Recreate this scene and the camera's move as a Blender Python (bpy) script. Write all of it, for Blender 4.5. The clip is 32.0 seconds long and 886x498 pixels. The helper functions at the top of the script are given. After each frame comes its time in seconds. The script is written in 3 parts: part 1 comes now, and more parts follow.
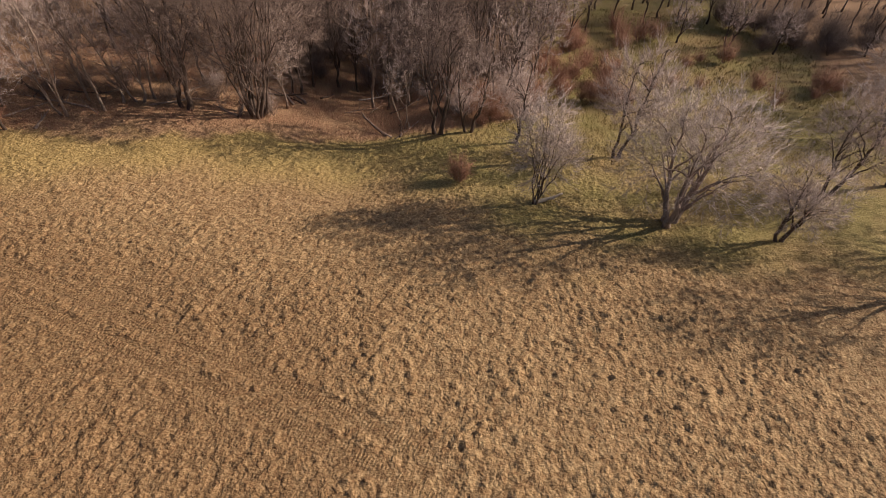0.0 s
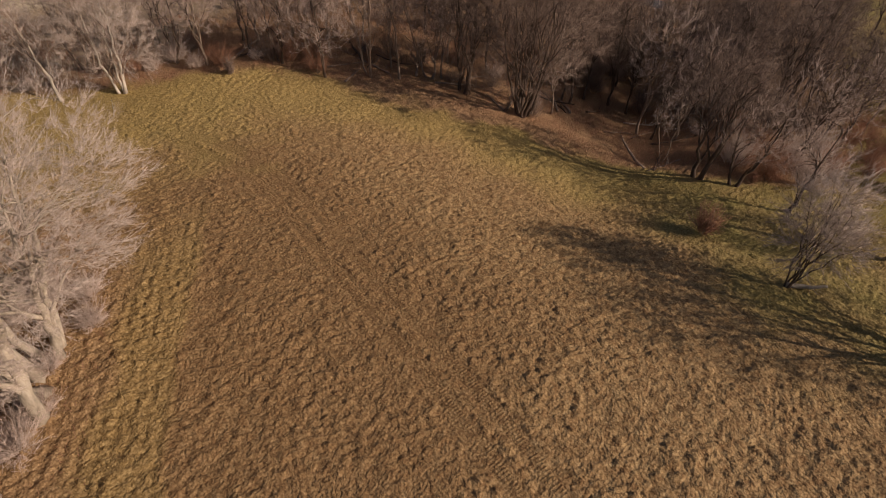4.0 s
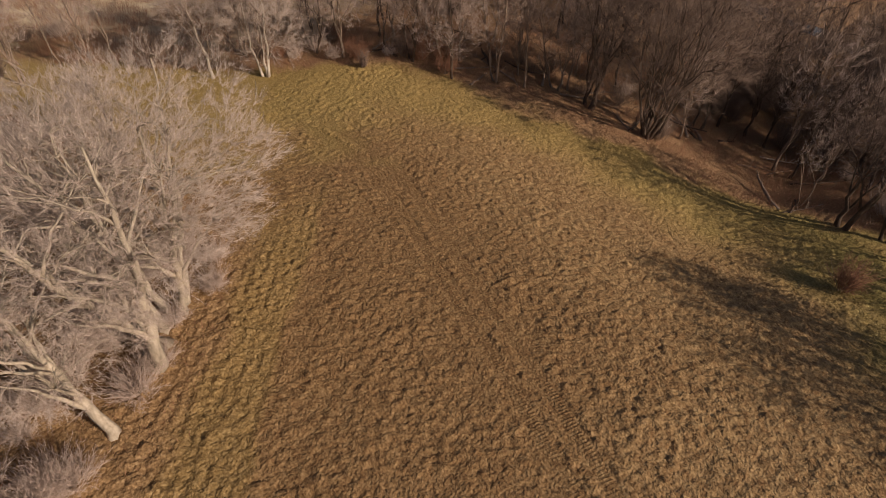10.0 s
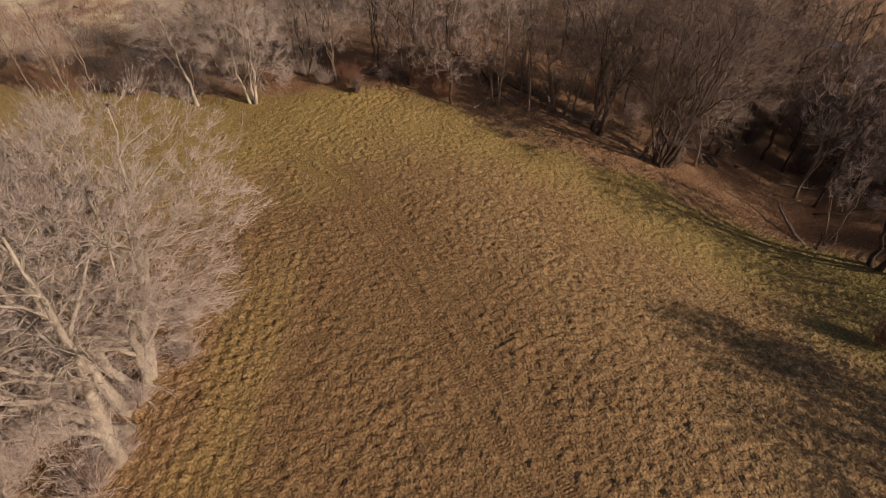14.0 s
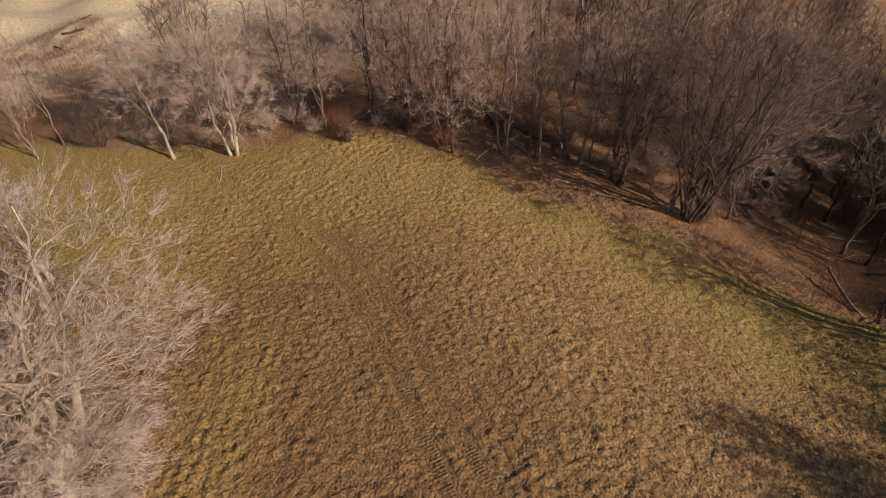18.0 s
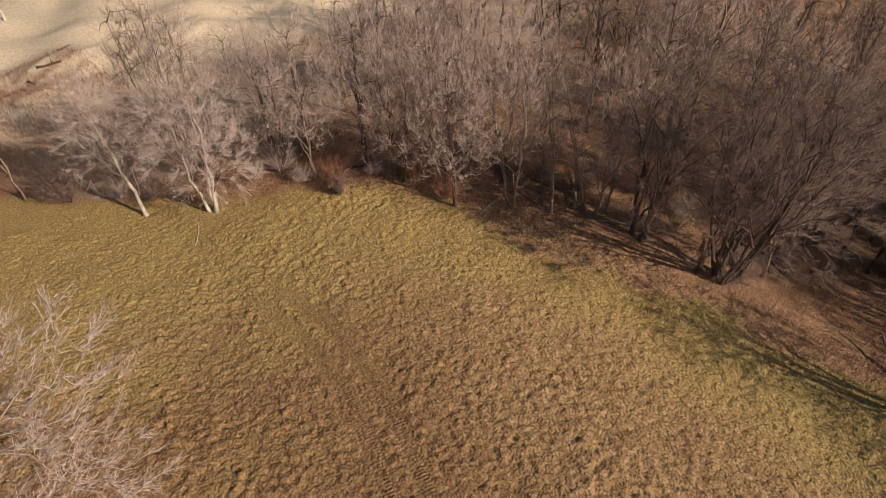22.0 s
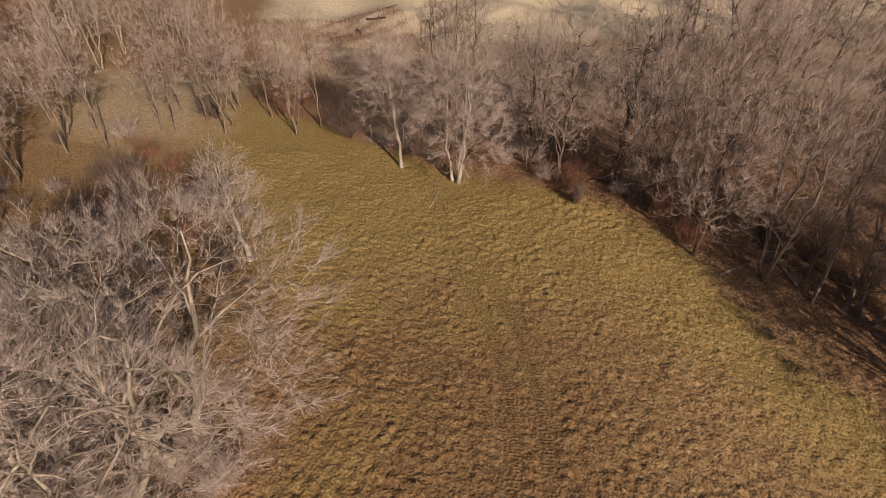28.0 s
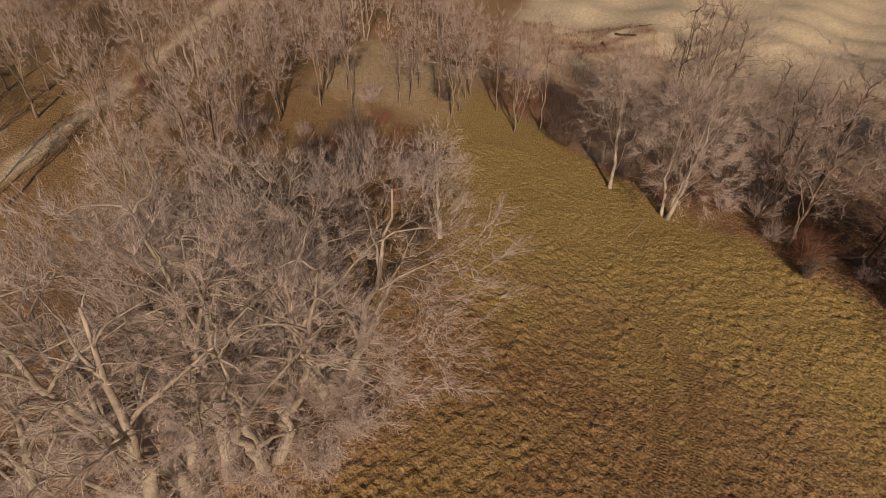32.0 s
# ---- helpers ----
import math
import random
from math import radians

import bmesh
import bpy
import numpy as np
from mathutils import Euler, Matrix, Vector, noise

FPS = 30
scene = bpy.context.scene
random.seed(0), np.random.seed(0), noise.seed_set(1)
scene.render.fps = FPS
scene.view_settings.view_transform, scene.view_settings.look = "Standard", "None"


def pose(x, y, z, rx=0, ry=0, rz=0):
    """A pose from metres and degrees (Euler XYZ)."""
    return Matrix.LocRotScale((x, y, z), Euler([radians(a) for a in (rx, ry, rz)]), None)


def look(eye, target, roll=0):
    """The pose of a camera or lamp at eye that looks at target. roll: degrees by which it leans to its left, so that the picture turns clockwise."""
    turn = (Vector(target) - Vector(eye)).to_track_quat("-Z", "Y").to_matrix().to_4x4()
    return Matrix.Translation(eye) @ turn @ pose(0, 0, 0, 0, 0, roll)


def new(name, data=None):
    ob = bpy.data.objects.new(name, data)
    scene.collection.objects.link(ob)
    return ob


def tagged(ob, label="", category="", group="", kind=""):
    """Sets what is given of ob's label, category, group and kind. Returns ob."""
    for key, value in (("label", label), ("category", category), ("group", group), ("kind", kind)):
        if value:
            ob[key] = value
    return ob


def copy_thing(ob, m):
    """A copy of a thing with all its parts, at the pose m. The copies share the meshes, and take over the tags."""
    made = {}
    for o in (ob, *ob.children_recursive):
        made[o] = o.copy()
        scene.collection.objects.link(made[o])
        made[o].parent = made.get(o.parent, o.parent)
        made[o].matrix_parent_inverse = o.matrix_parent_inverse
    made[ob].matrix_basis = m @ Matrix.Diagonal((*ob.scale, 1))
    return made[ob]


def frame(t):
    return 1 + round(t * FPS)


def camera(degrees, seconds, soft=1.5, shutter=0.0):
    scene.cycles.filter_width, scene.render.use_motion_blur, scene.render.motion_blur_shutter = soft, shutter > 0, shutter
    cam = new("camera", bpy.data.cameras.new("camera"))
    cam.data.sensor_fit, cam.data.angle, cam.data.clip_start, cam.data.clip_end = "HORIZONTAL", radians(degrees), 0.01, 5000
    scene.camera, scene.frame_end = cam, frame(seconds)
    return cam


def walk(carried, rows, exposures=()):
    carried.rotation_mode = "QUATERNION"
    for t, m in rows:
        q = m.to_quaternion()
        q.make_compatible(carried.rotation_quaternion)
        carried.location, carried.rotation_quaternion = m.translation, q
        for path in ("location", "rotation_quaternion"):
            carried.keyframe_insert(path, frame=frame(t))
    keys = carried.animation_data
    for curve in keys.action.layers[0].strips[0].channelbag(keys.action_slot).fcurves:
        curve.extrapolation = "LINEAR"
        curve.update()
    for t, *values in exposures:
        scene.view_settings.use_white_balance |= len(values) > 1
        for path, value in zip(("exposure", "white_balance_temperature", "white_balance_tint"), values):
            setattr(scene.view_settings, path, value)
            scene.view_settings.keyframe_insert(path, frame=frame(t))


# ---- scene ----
cam = camera(78.6, 32.0, soft=0.8)
PATH = [
    (0, (0.000, 0.000, 25.160), (0.000, 1.481, 23.816), 1.63),
    (0.5, (-0.039, 0.033, 24.941), (-0.154, 1.512, 23.600), 1.10),
    (1, (-0.012, 0.053, 24.849), (-0.246, 1.524, 23.515), 0.90),
    (1.5, (-0.048, 0.088, 24.889), (-0.386, 1.539, 23.555), 1.02),
    (2, (0.165, 0.164, 24.973), (-0.282, 1.582, 23.636), 0.61),
    (2.5, (-0.024, 0.164, 24.977), (-0.557, 1.554, 23.642), 1.12),
    (3, (0.150, 0.255, 25.003), (-0.466, 1.612, 23.669), 0.88),
    (3.5, (0.171, 0.282, 24.931), (-0.509, 1.612, 23.602), 0.94),
    (4, (0.084, 0.239, 24.919), (-0.666, 1.534, 23.592), 1.13),
    (4.5, (0.034, 0.320, 24.906), (-0.800, 1.564, 23.580), 1.24),
    (6.5, (-0.486, 0.308, 25.195), (-1.480, 1.429, 23.870), 1.13),
    (7, (-0.507, 0.154, 25.109), (-1.514, 1.266, 23.787), 1.03),
    (7.5, (-0.457, 0.097, 25.029), (-1.475, 1.201, 23.708), 0.88),
    (8, (-0.499, 0.105, 25.009), (-1.522, 1.205, 23.688), 0.76),
    (8.5, (-0.651, 0.159, 25.007), (-1.674, 1.258, 23.686), 0.86),
    (9, (-0.711, 0.124, 24.912), (-1.738, 1.222, 23.593), 0.80),
    (9.5, (-0.819, 0.036, 24.827), (-1.846, 1.135, 23.509), 0.90),
    (10, (-0.970, 0.079, 24.912), (-1.995, 1.177, 23.592), 0.92),
    (10.5, (-1.021, 0.178, 25.028), (-2.048, 1.278, 23.710), 0.90),
    (11, (-1.065, 0.291, 25.165), (-2.101, 1.388, 23.851), 0.95),
    (11.5, (-1.166, 0.652, 25.239), (-2.210, 1.743, 23.927), 0.82),
    (12, (-1.405, 1.221, 25.236), (-2.450, 2.312, 23.925), 0.52),
    (12.5, (-1.969, 1.829, 25.198), (-3.008, 2.927, 23.888), 0.43),
    (13, (-2.694, 2.382, 25.126), (-3.732, 3.482, 23.817), 0.40),
    (13.5, (-3.381, 3.151, 25.135), (-4.421, 4.246, 23.824), 0.24),
    (14, (-4.192, 3.901, 25.088), (-5.229, 4.998, 23.776), 0.24),
    (14.5, (-5.007, 4.825, 24.962), (-6.057, 5.912, 23.652), 0.04),
    (16.5, (-7.019, 7.712, 24.278), (-8.086, 8.812, 22.993), -0.58),
    (17, (-7.779, 8.453, 24.400), (-8.847, 9.557, 23.119), -0.60),
    (17.5, (-8.475, 9.109, 24.529), (-9.547, 10.216, 23.254), -0.67),
    (18, (-8.840, 9.695, 24.593), (-9.928, 10.800, 23.330), -1.03),
    (18.5, (-9.426, 10.315, 24.705), (-10.520, 11.420, 23.448), -1.11),
    (19, (-10.046, 10.866, 24.862), (-11.146, 11.971, 23.610), -1.20),
    (19.5, (-10.700, 11.394, 25.102), (-11.799, 12.500, 23.849), -1.28),
    (20, (-11.333, 12.021, 25.270), (-12.433, 13.124, 24.015), -1.46),
    (20.5, (-11.936, 12.580, 25.253), (-13.036, 13.685, 24.000), -1.50),
    (21, (-12.641, 13.323, 25.279), (-13.737, 14.432, 24.027), -1.66),
    (21.5, (-13.291, 14.074, 25.290), (-14.388, 15.184, 24.039), -1.71),
    (22, (-13.727, 14.736, 25.257), (-14.827, 15.845, 24.008), -1.82),
    (22.5, (-13.881, 15.084, 25.197), (-14.988, 16.186, 23.947), -1.94),
    (23, (-13.920, 15.181, 25.297), (-15.025, 16.279, 24.043), -2.05),
    (23.5, (-14.217, 15.295, 25.416), (-15.322, 16.388, 24.156), -2.05),
    (24, (-14.501, 15.226, 25.453), (-15.645, 16.283, 24.198), -1.65),
    (24.5, (-14.810, 15.178, 25.414), (-16.041, 16.140, 24.165), -0.98),
    (25, (-14.940, 15.294, 25.455), (-16.292, 16.077, 24.206), -0.36),
    (25.5, (-14.954, 15.205, 25.345), (-16.369, 15.871, 24.098), 0.35),
    (26, (-14.844, 15.306, 25.362), (-16.297, 15.880, 24.113), 0.72),
    (26.5, (-14.636, 15.446, 25.384), (-16.109, 15.965, 24.135), 0.64),
    (28.5, (-14.636, 15.300, 24.991), (-16.142, 15.725, 23.744), 0.65),
    (29, (-14.628, 15.227, 24.834), (-16.142, 15.626, 23.590), 0.59),
    (29.5, (-14.663, 15.193, 24.705), (-16.189, 15.555, 23.464), 0.57),
    (30, (-14.723, 15.146, 24.620), (-16.262, 15.457, 23.380), 0.81),
    (30.5, (-14.793, 15.079, 24.574), (-16.348, 15.309, 23.337), 1.13),
    (31, (-14.832, 15.042, 24.483), (-16.402, 15.153, 23.249), 1.56),
    (31.5, (-14.900, 15.028, 24.462), (-16.474, 14.982, 23.229), 2.01),
    (32, (-15.070, 14.944, 24.342), (-16.633, 14.746, 23.110), 2.56),
]
EXPOSURES = [(0, 0.54, 6200, 15), (2, 0.24, 6450, 15), (4, -0.10, 6600, 16), (9, -0.13, 6700, 15), (13, -0.22, 6650, 15), (19, 0.04, 6550, 15), (23, 0.26, 6350, 15), (25, 0.28, 6350, 15), (26, 0.15, 6450, 15), (29, -0.16, 6600, 16), (31, -0.27, 6850, 17), (32, -0.45, 7050, 17)]
walk(cam, [(t, look(eye, target, roll)) for t, eye, target, roll in PATH], EXPOSURES)
# ---- light ----
SUN_AZ, SUN_EL = radians(14.0), radians(25.5)     # azimuth counted from +x towards +y
world = bpy.data.worlds.new("winter_sky")
scene.world = world
world.use_nodes = True
wn = world.node_tree
sky = wn.nodes.new("ShaderNodeTexSky")
sky.sky_type, sky.sun_disc = "NISHITA", False
sky.sun_elevation, sky.sun_rotation = SUN_EL, radians(90.0) - SUN_AZ
sky.air_density, sky.dust_density, sky.ozone_density = 1.0, 2.0, 1.0
wn.links.new(sky.outputs["Color"], wn.nodes["Background"].inputs["Color"])
wn.nodes["Background"].inputs["Strength"].default_value = 0.058
sun_data = bpy.data.lights.new("sun", "SUN")
sun_data.energy, sun_data.angle, sun_data.color = 4.8, radians(0.55), (1.0, 0.86, 0.68)
sun = new("sun", sun_data)
sun.matrix_world = look((60 * math.cos(SUN_AZ), 60 * math.sin(SUN_AZ), 60 * math.tan(SUN_EL)), (0, 0, 0))


# ---- the lie of the land ----
def smooth(a, b, v):
    u = np.clip((np.asarray(v, float) - a) / (b - a), 0, 1)
    return u * u * (3 - 2 * u)


# the edge of the northern wood, as y over x
EDGE_X = [-300, -75, -66, -60, -54, -48, -41, -36, -30, -24, -20, -12, -4, 3, 12, 24, 40, 300]
EDGE_Y = [12, 12, 19, 25, 30, 37, 41.5, 44.5, 48, 50, 51, 51, 50.5, 51, 57, 68, 80, 90]


# the edge of the southern brush
SOUTH_X = [-75, -68, -60, -47, -38, -29, -24, -19, -12]
SOUTH_Y = [2, 4, 8, 11.5, 14.0, 10.5, 5.5, 0.5, -10]


# how far the litter's brown is drawn out of the wood, for the trees' shade band
LITTER_SHADE_X = [-48, -41, -36, -30, -24, -20, -14, -8]
LITTER_SHADE_OUT = [0, 0.6, 2.2, 4.6, 4.2, 2.6, 0.8, 0]


def edge_y(x):
    return np.interp(x, EDGE_X, EDGE_Y)


def land(x, y):
    """The height of the ground, without its small bumps."""
    x, y = np.asarray(x, float), np.asarray(y, float)
    z = -0.0163 * np.clip(x, -140, 60) - 0.0608 * np.clip(y, -60, 80)
    side = np.clip(-27 - x, -20, 22)
    z = z + 0.007 * np.clip(y - 25, 0, np.where(side > 0, 25, 40)) * side * (1 - 0.65 * smooth(-14, 4, x))
    pit = np.clip((-86 - x) / 8, 0, 1) * np.clip((y - 18) / 6, 0, 1)
    z = z + pit * (0.5 * np.sin(x * 0.21 + y * 0.33) + 0.35 * np.sin(x * 0.5 - y * 0.17 + 1) + 0.12 * np.sin((x + 0.6 * y) * 1.7))
    return z


def wave(x, y, size, seed):
    """Smooth value noise in numpy, between -1 and 1."""
    rng = np.random.RandomState(seed)
    grid = rng.uniform(-1, 1, (128, 128))
    c, d = math.cos(seed * 1.7), math.sin(seed * 1.7)
    u, v = (np.asarray(x, float) * c - np.asarray(y, float) * d) / size + 1000, (np.asarray(x, float) * d + np.asarray(y, float) * c) / size + 1000
    i, j = np.floor(u).astype(int), np.floor(v).astype(int)
    a, b = u - i, v - j
    a, b = a * a * (3 - 2 * a), b * b * (3 - 2 * b)
    g = lambda p, q: grid[p % 128, q % 128]
    return (g(i, j) * (1 - a) + g(i + 1, j) * a) * (1 - b) + (g(i, j + 1) * (1 - a) + g(i + 1, j + 1) * a) * b


def zones(x, y):
    """How far each spot is leaf litter, green grass, bare sand and olive meadow."""
    x, y = np.asarray(x, float), np.asarray(y, float)
    n = 1.6 * wave(x, y, 4.0, 3) + 0.9 * wave(x, y, 1.3, 4)
    north = y - edge_y(x) + n
    # past the wood's edge the litter colour stands in for shade on the meadow
    litter = smooth(-1.0, 2.0, north + np.interp(x, LITTER_SHADE_X, LITTER_SHADE_OUT)) * (1 - smooth(6, 14, x + n))
    west = smooth(-71, -76, x + n)
    litter = np.maximum(litter, 0.8 * west)
    brush = smooth(1.5, -1.5, y - np.interp(x, SOUTH_X, SOUTH_Y) + 0.7 * n) * smooth(-14, -19, x)
    litter = np.maximum(litter, 0.6 * brush)
    litter = np.maximum(litter, smooth(52, 58, x + n) * smooth(60, 66, y))
    green = 0.6 * smooth(-9, -3, north) * smooth(-30, -14, x + n) * (1 - litter)
    green = np.maximum(green, smooth(-4, 8, x + 0.9 * (y - 36) + 2 * n) * smooth(26, 33, y + n) * (1 - litter))
    sand = smooth(-77, -86, x + 0.8 * n) * smooth(9, 16, y + 0.1 * (x + 90) + n)
    sand = np.maximum(sand, 0.38 * smooth(-55, -63, x + n) * smooth(0, 3, north) * smooth(16, 22, y))
    straw = smooth(12, 5, np.hypot(x + 76, (y - 1) * 0.8) + 2 * n)
    litter = litter * (1 - 0.9 * straw)
    sand = np.maximum(sand, 0.4 * straw)
    path = smooth(1.0, 0.65, np.abs(y - np.interp(x, [-120, -86, -65.4, -46.5, -30], [-31, -27.1, -24.7, -23.1, -23]) + 0.15 * n)) * smooth(-30, -38, x)
    sand = np.maximum(sand, path)
    olive = np.maximum(smooth(-32, -50, x + 3 * n), 0.9 * smooth(-15, -6, north) * smooth(6, -4, x))
    olive = olive * (1 - 0.85 * straw)
    row = 0.72 * x + 0.70 * y
    olive = np.maximum(olive, 0.45 * smooth(-9.0, -9.8, row + 0.25 * n) * smooth(-12, -16, x) * smooth(-36, -28, x))
    return litter, green, sand, olive


# ---- materials ----
def material(name):
    m = bpy.data.materials.new(name)
    m.use_nodes = True
    return m, m.node_tree.nodes, m.node_tree.links, m.node_tree.nodes["Principled BSDF"]


def tex_noise(nodes, links, scale, detail=4.0, rough=0.6, coord=None):
    n = nodes.new("ShaderNodeTexNoise")
    n.inputs["Scale"].default_value, n.inputs["Detail"].default_value, n.inputs["Roughness"].default_value = scale, detail, rough
    if coord is not None:
        links.new(coord, n.inputs["Vector"])
    return n


def ramp(nodes, links, source, stops):
    r = nodes.new("ShaderNodeValToRGB")
    while len(r.color_ramp.elements) < len(stops):
        r.color_ramp.elements.new(0.5)
    for e, (at, c) in zip(r.color_ramp.elements, stops):
        e.position, e.color = at, (*c, 1)
    links.new(source, r.inputs["Fac"])
    return r


def mix(nodes, links, fac, a, b, how="MIX"):
    n = nodes.new("ShaderNodeMix")
    n.data_type, n.blend_type = "RGBA", how
    for socket, v in ((n.inputs["Factor"], fac), (n.inputs["A"], a), (n.inputs["B"], b)):
        if isinstance(v, (int, float)):
            socket.default_value = v
        elif isinstance(v, tuple):
            socket.default_value = (*v, 1)
        else:
            links.new(v, socket)
    return n.outputs["Result"]


def turf_material(name, blades):
    """Soil, dead grass, moss-green grass, leaf litter and sand, by the zones of the plan."""
    m, nodes, links, bsdf = material(name)
    pos = nodes.new("ShaderNodeNewGeometry")
    zone = nodes.new("ShaderNodeAttribute")
    zone.attribute_name = "zone"
    split = nodes.new("ShaderNodeSeparateColor")
    links.new(zone.outputs["Color"], split.inputs["Color"])
    p = pos.outputs["Position"]
    big = tex_noise(nodes, links, 0.16, 3, 0.55, p)
    mid = tex_noise(nodes, links, 2.1, 5, 0.65, p)
    fine = tex_noise(nodes, links, 6.5, 6, 0.72, p)
    if blades:
        spread = nodes.new("ShaderNodeMapRange")
        spread.inputs["To Min"].default_value, spread.inputs["To Max"].default_value = 0.18, 0.78
        links.new(pos.outputs["Random Per Island"], spread.inputs["Value"])
        grain = spread.outputs["Result"]
    else:
        spread = nodes.new("ShaderNodeMapRange")
        spread.inputs["From Min"].default_value, spread.inputs["From Max"].default_value = 0.3, 0.68
        links.new(fine.outputs["Fac"], spread.inputs["Value"])
        grain = spread.outputs["Result"]
    tan = ramp(nodes, links, grain, [(0.0, (0.143, 0.083, 0.036)), (0.45, (0.332, 0.212, 0.101)), (1.0, (0.475, 0.336, 0.179))])
    brown = ramp(nodes, links, grain, [(0.0, (0.071, 0.037, 0.016)), (0.5, (0.183, 0.101, 0.046)), (1.0, (0.348, 0.217, 0.108))])
    patch = ramp(nodes, links, mid.outputs["Fac"], [(0.36, (0.05, 0.05, 0.05)), (0.62, (1, 1, 1))])
    c = mix(nodes, links, patch.outputs["Color"], brown.outputs["Color"], tan.outputs["Color"])
    dull = nodes.new("ShaderNodeAttribute")
    dull.attribute_name = "dull"
    half = nodes.new("ShaderNodeMath")
    half.operation = "MULTIPLY"
    half.inputs[1].default_value = 0.6
    links.new(dull.outputs["Fac"], half.inputs[0])
    c = mix(nodes, links, half.outputs["Value"], c, brown.outputs["Color"])
    olive = ramp(nodes, links, grain, [(0.0, (0.125, 0.082, 0.024)), (0.5, (0.288, 0.197, 0.072)), (1.0, (0.480, 0.355, 0.154))])
    c = mix(nodes, links, zone.outputs["Alpha"], c, olive.outputs["Color"])
    green = ramp(nodes, links, grain, [(0.0, (0.086, 0.067, 0.019)), (0.5, (0.216, 0.168, 0.058)), (1.0, (0.363, 0.285, 0.112))])
    spot = ramp(nodes, links, big.outputs["Fac"], [(0.3, (0.35, 0.35, 0.35)), (0.6, (1, 1, 1))])
    gfac = nodes.new("ShaderNodeMath")
    gfac.operation = "MULTIPLY"
    links.new(split.outputs["Green"], gfac.inputs[0])
    links.new(spot.outputs["Color"], gfac.inputs[1])
    c = mix(nodes, links, gfac.outputs["Value"], c, green.outputs["Color"])
    leaf = ramp(nodes, links, fine.outputs["Fac"], [(0.28, (0.09, 0.047, 0.026)), (0.5, (0.255, 0.147, 0.08)), (0.7, (0.47, 0.315, 0.19))])
    c = mix(nodes, links, split.outputs["Red"], c, leaf.outputs["Color"])
    sand = ramp(nodes, links, mid.outputs["Fac"], [(0.25, (0.46, 0.36, 0.23)), (0.7, (0.72, 0.59, 0.42))])
    c = mix(nodes, links, split.outputs["Blue"], c, sand.outputs["Color"])
    links.new(c, bsdf.inputs["Base Color"])
    bsdf.inputs["Roughness"].default_value = 0.9
    bsdf.inputs["Specular IOR Level"].default_value = 0.15
    if not blades:
        bump = nodes.new("ShaderNodeBump")
        bump.inputs["Strength"].default_value, bump.inputs["Distance"].default_value = 1.0, 0.14
        tuft = tex_noise(nodes, links, 6.0, 2.0, 0.5, p)
        links.new(tuft.outputs["Fac"], bump.inputs["Height"])
        links.new(bump.outputs["Normal"], bsdf.inputs["Normal"])
    return m


def bark_material(name, dark, light, scale=6.0):
    m, nodes, links, bsdf = material(name)
    geo = nodes.new("ShaderNodeTexCoord")
    stretch = nodes.new("ShaderNodeMapping")
    stretch.inputs["Scale"].default_value = (1.0, 1.0, 0.25)
    links.new(geo.outputs["Object"], stretch.inputs["Vector"])
    a = tex_noise(nodes, links, scale, 6, 0.65, stretch.outputs["Vector"])
    b = tex_noise(nodes, links, 0.7, 3, 0.5, geo.outputs["Object"])
    r = ramp(nodes, links, a.outputs["Fac"], [(0.3, dark), (0.7, light)])
    soft = ramp(nodes, links, b.outputs["Fac"], [(0.3, (0.72, 0.72, 0.72)), (0.7, (1.1, 1.08, 1.05))])
    links.new(mix(nodes, links, 1.0, r.outputs["Color"], soft.outputs["Color"], "MULTIPLY"), bsdf.inputs["Base Color"])
    bsdf.inputs["Roughness"].default_value = 0.85
    bsdf.inputs["Specular IOR Level"].default_value = 0.2
    bump = nodes.new("ShaderNodeBump")
    bump.inputs["Strength"].default_value, bump.inputs["Distance"].default_value = 0.6, 0.02
    links.new(a.outputs["Fac"], bump.inputs["Height"])
    links.new(bump.outputs["Normal"], bsdf.inputs["Normal"])
    return m


def twig_material(name, dark, light):
    m, nodes, links, bsdf = material(name)
    geo = nodes.new("ShaderNodeNewGeometry")
    r = ramp(nodes, links, geo.outputs["Random Per Island"], [(0.0, dark), (1.0, light)])
    links.new(r.outputs["Color"], bsdf.inputs["Base Color"])
    bsdf.inputs["Roughness"].default_value = 0.7
    bsdf.inputs["Specular IOR Level"].default_value = 0.25
    return m


GROUND = turf_material("winter_turf", False)
BLADE = turf_material("dry_grass", True)
BARK_PALE = bark_material("pale_bark", (0.27, 0.22, 0.165), (0.54, 0.46, 0.375))
BARK_WHITE = bark_material("whitish_bark", (0.34, 0.28, 0.23), (0.62, 0.55, 0.475))
BARK_GREY = bark_material("grey_brown_bark", (0.16, 0.11, 0.085), (0.38, 0.29, 0.23))
BARK_DARK = bark_material("dark_bark", (0.05, 0.033, 0.025), (0.15, 0.105, 0.08))
TWIG_PALE = twig_material("pale_twigs", (0.30, 0.23, 0.193), (0.62, 0.505, 0.44))
TWIG_GREY = twig_material("grey_twigs", (0.29, 0.205, 0.168), (0.60, 0.475, 0.41))
# dark brown twigs, lowered further to suggest shade deep in the wood
TWIG_DARK = twig_material("brown_twigs", (0.09, 0.057, 0.044), (0.27, 0.19, 0.15))
TWIG_RED = twig_material("reddish_twigs", (0.16, 0.07, 0.04), (0.36, 0.18, 0.11))


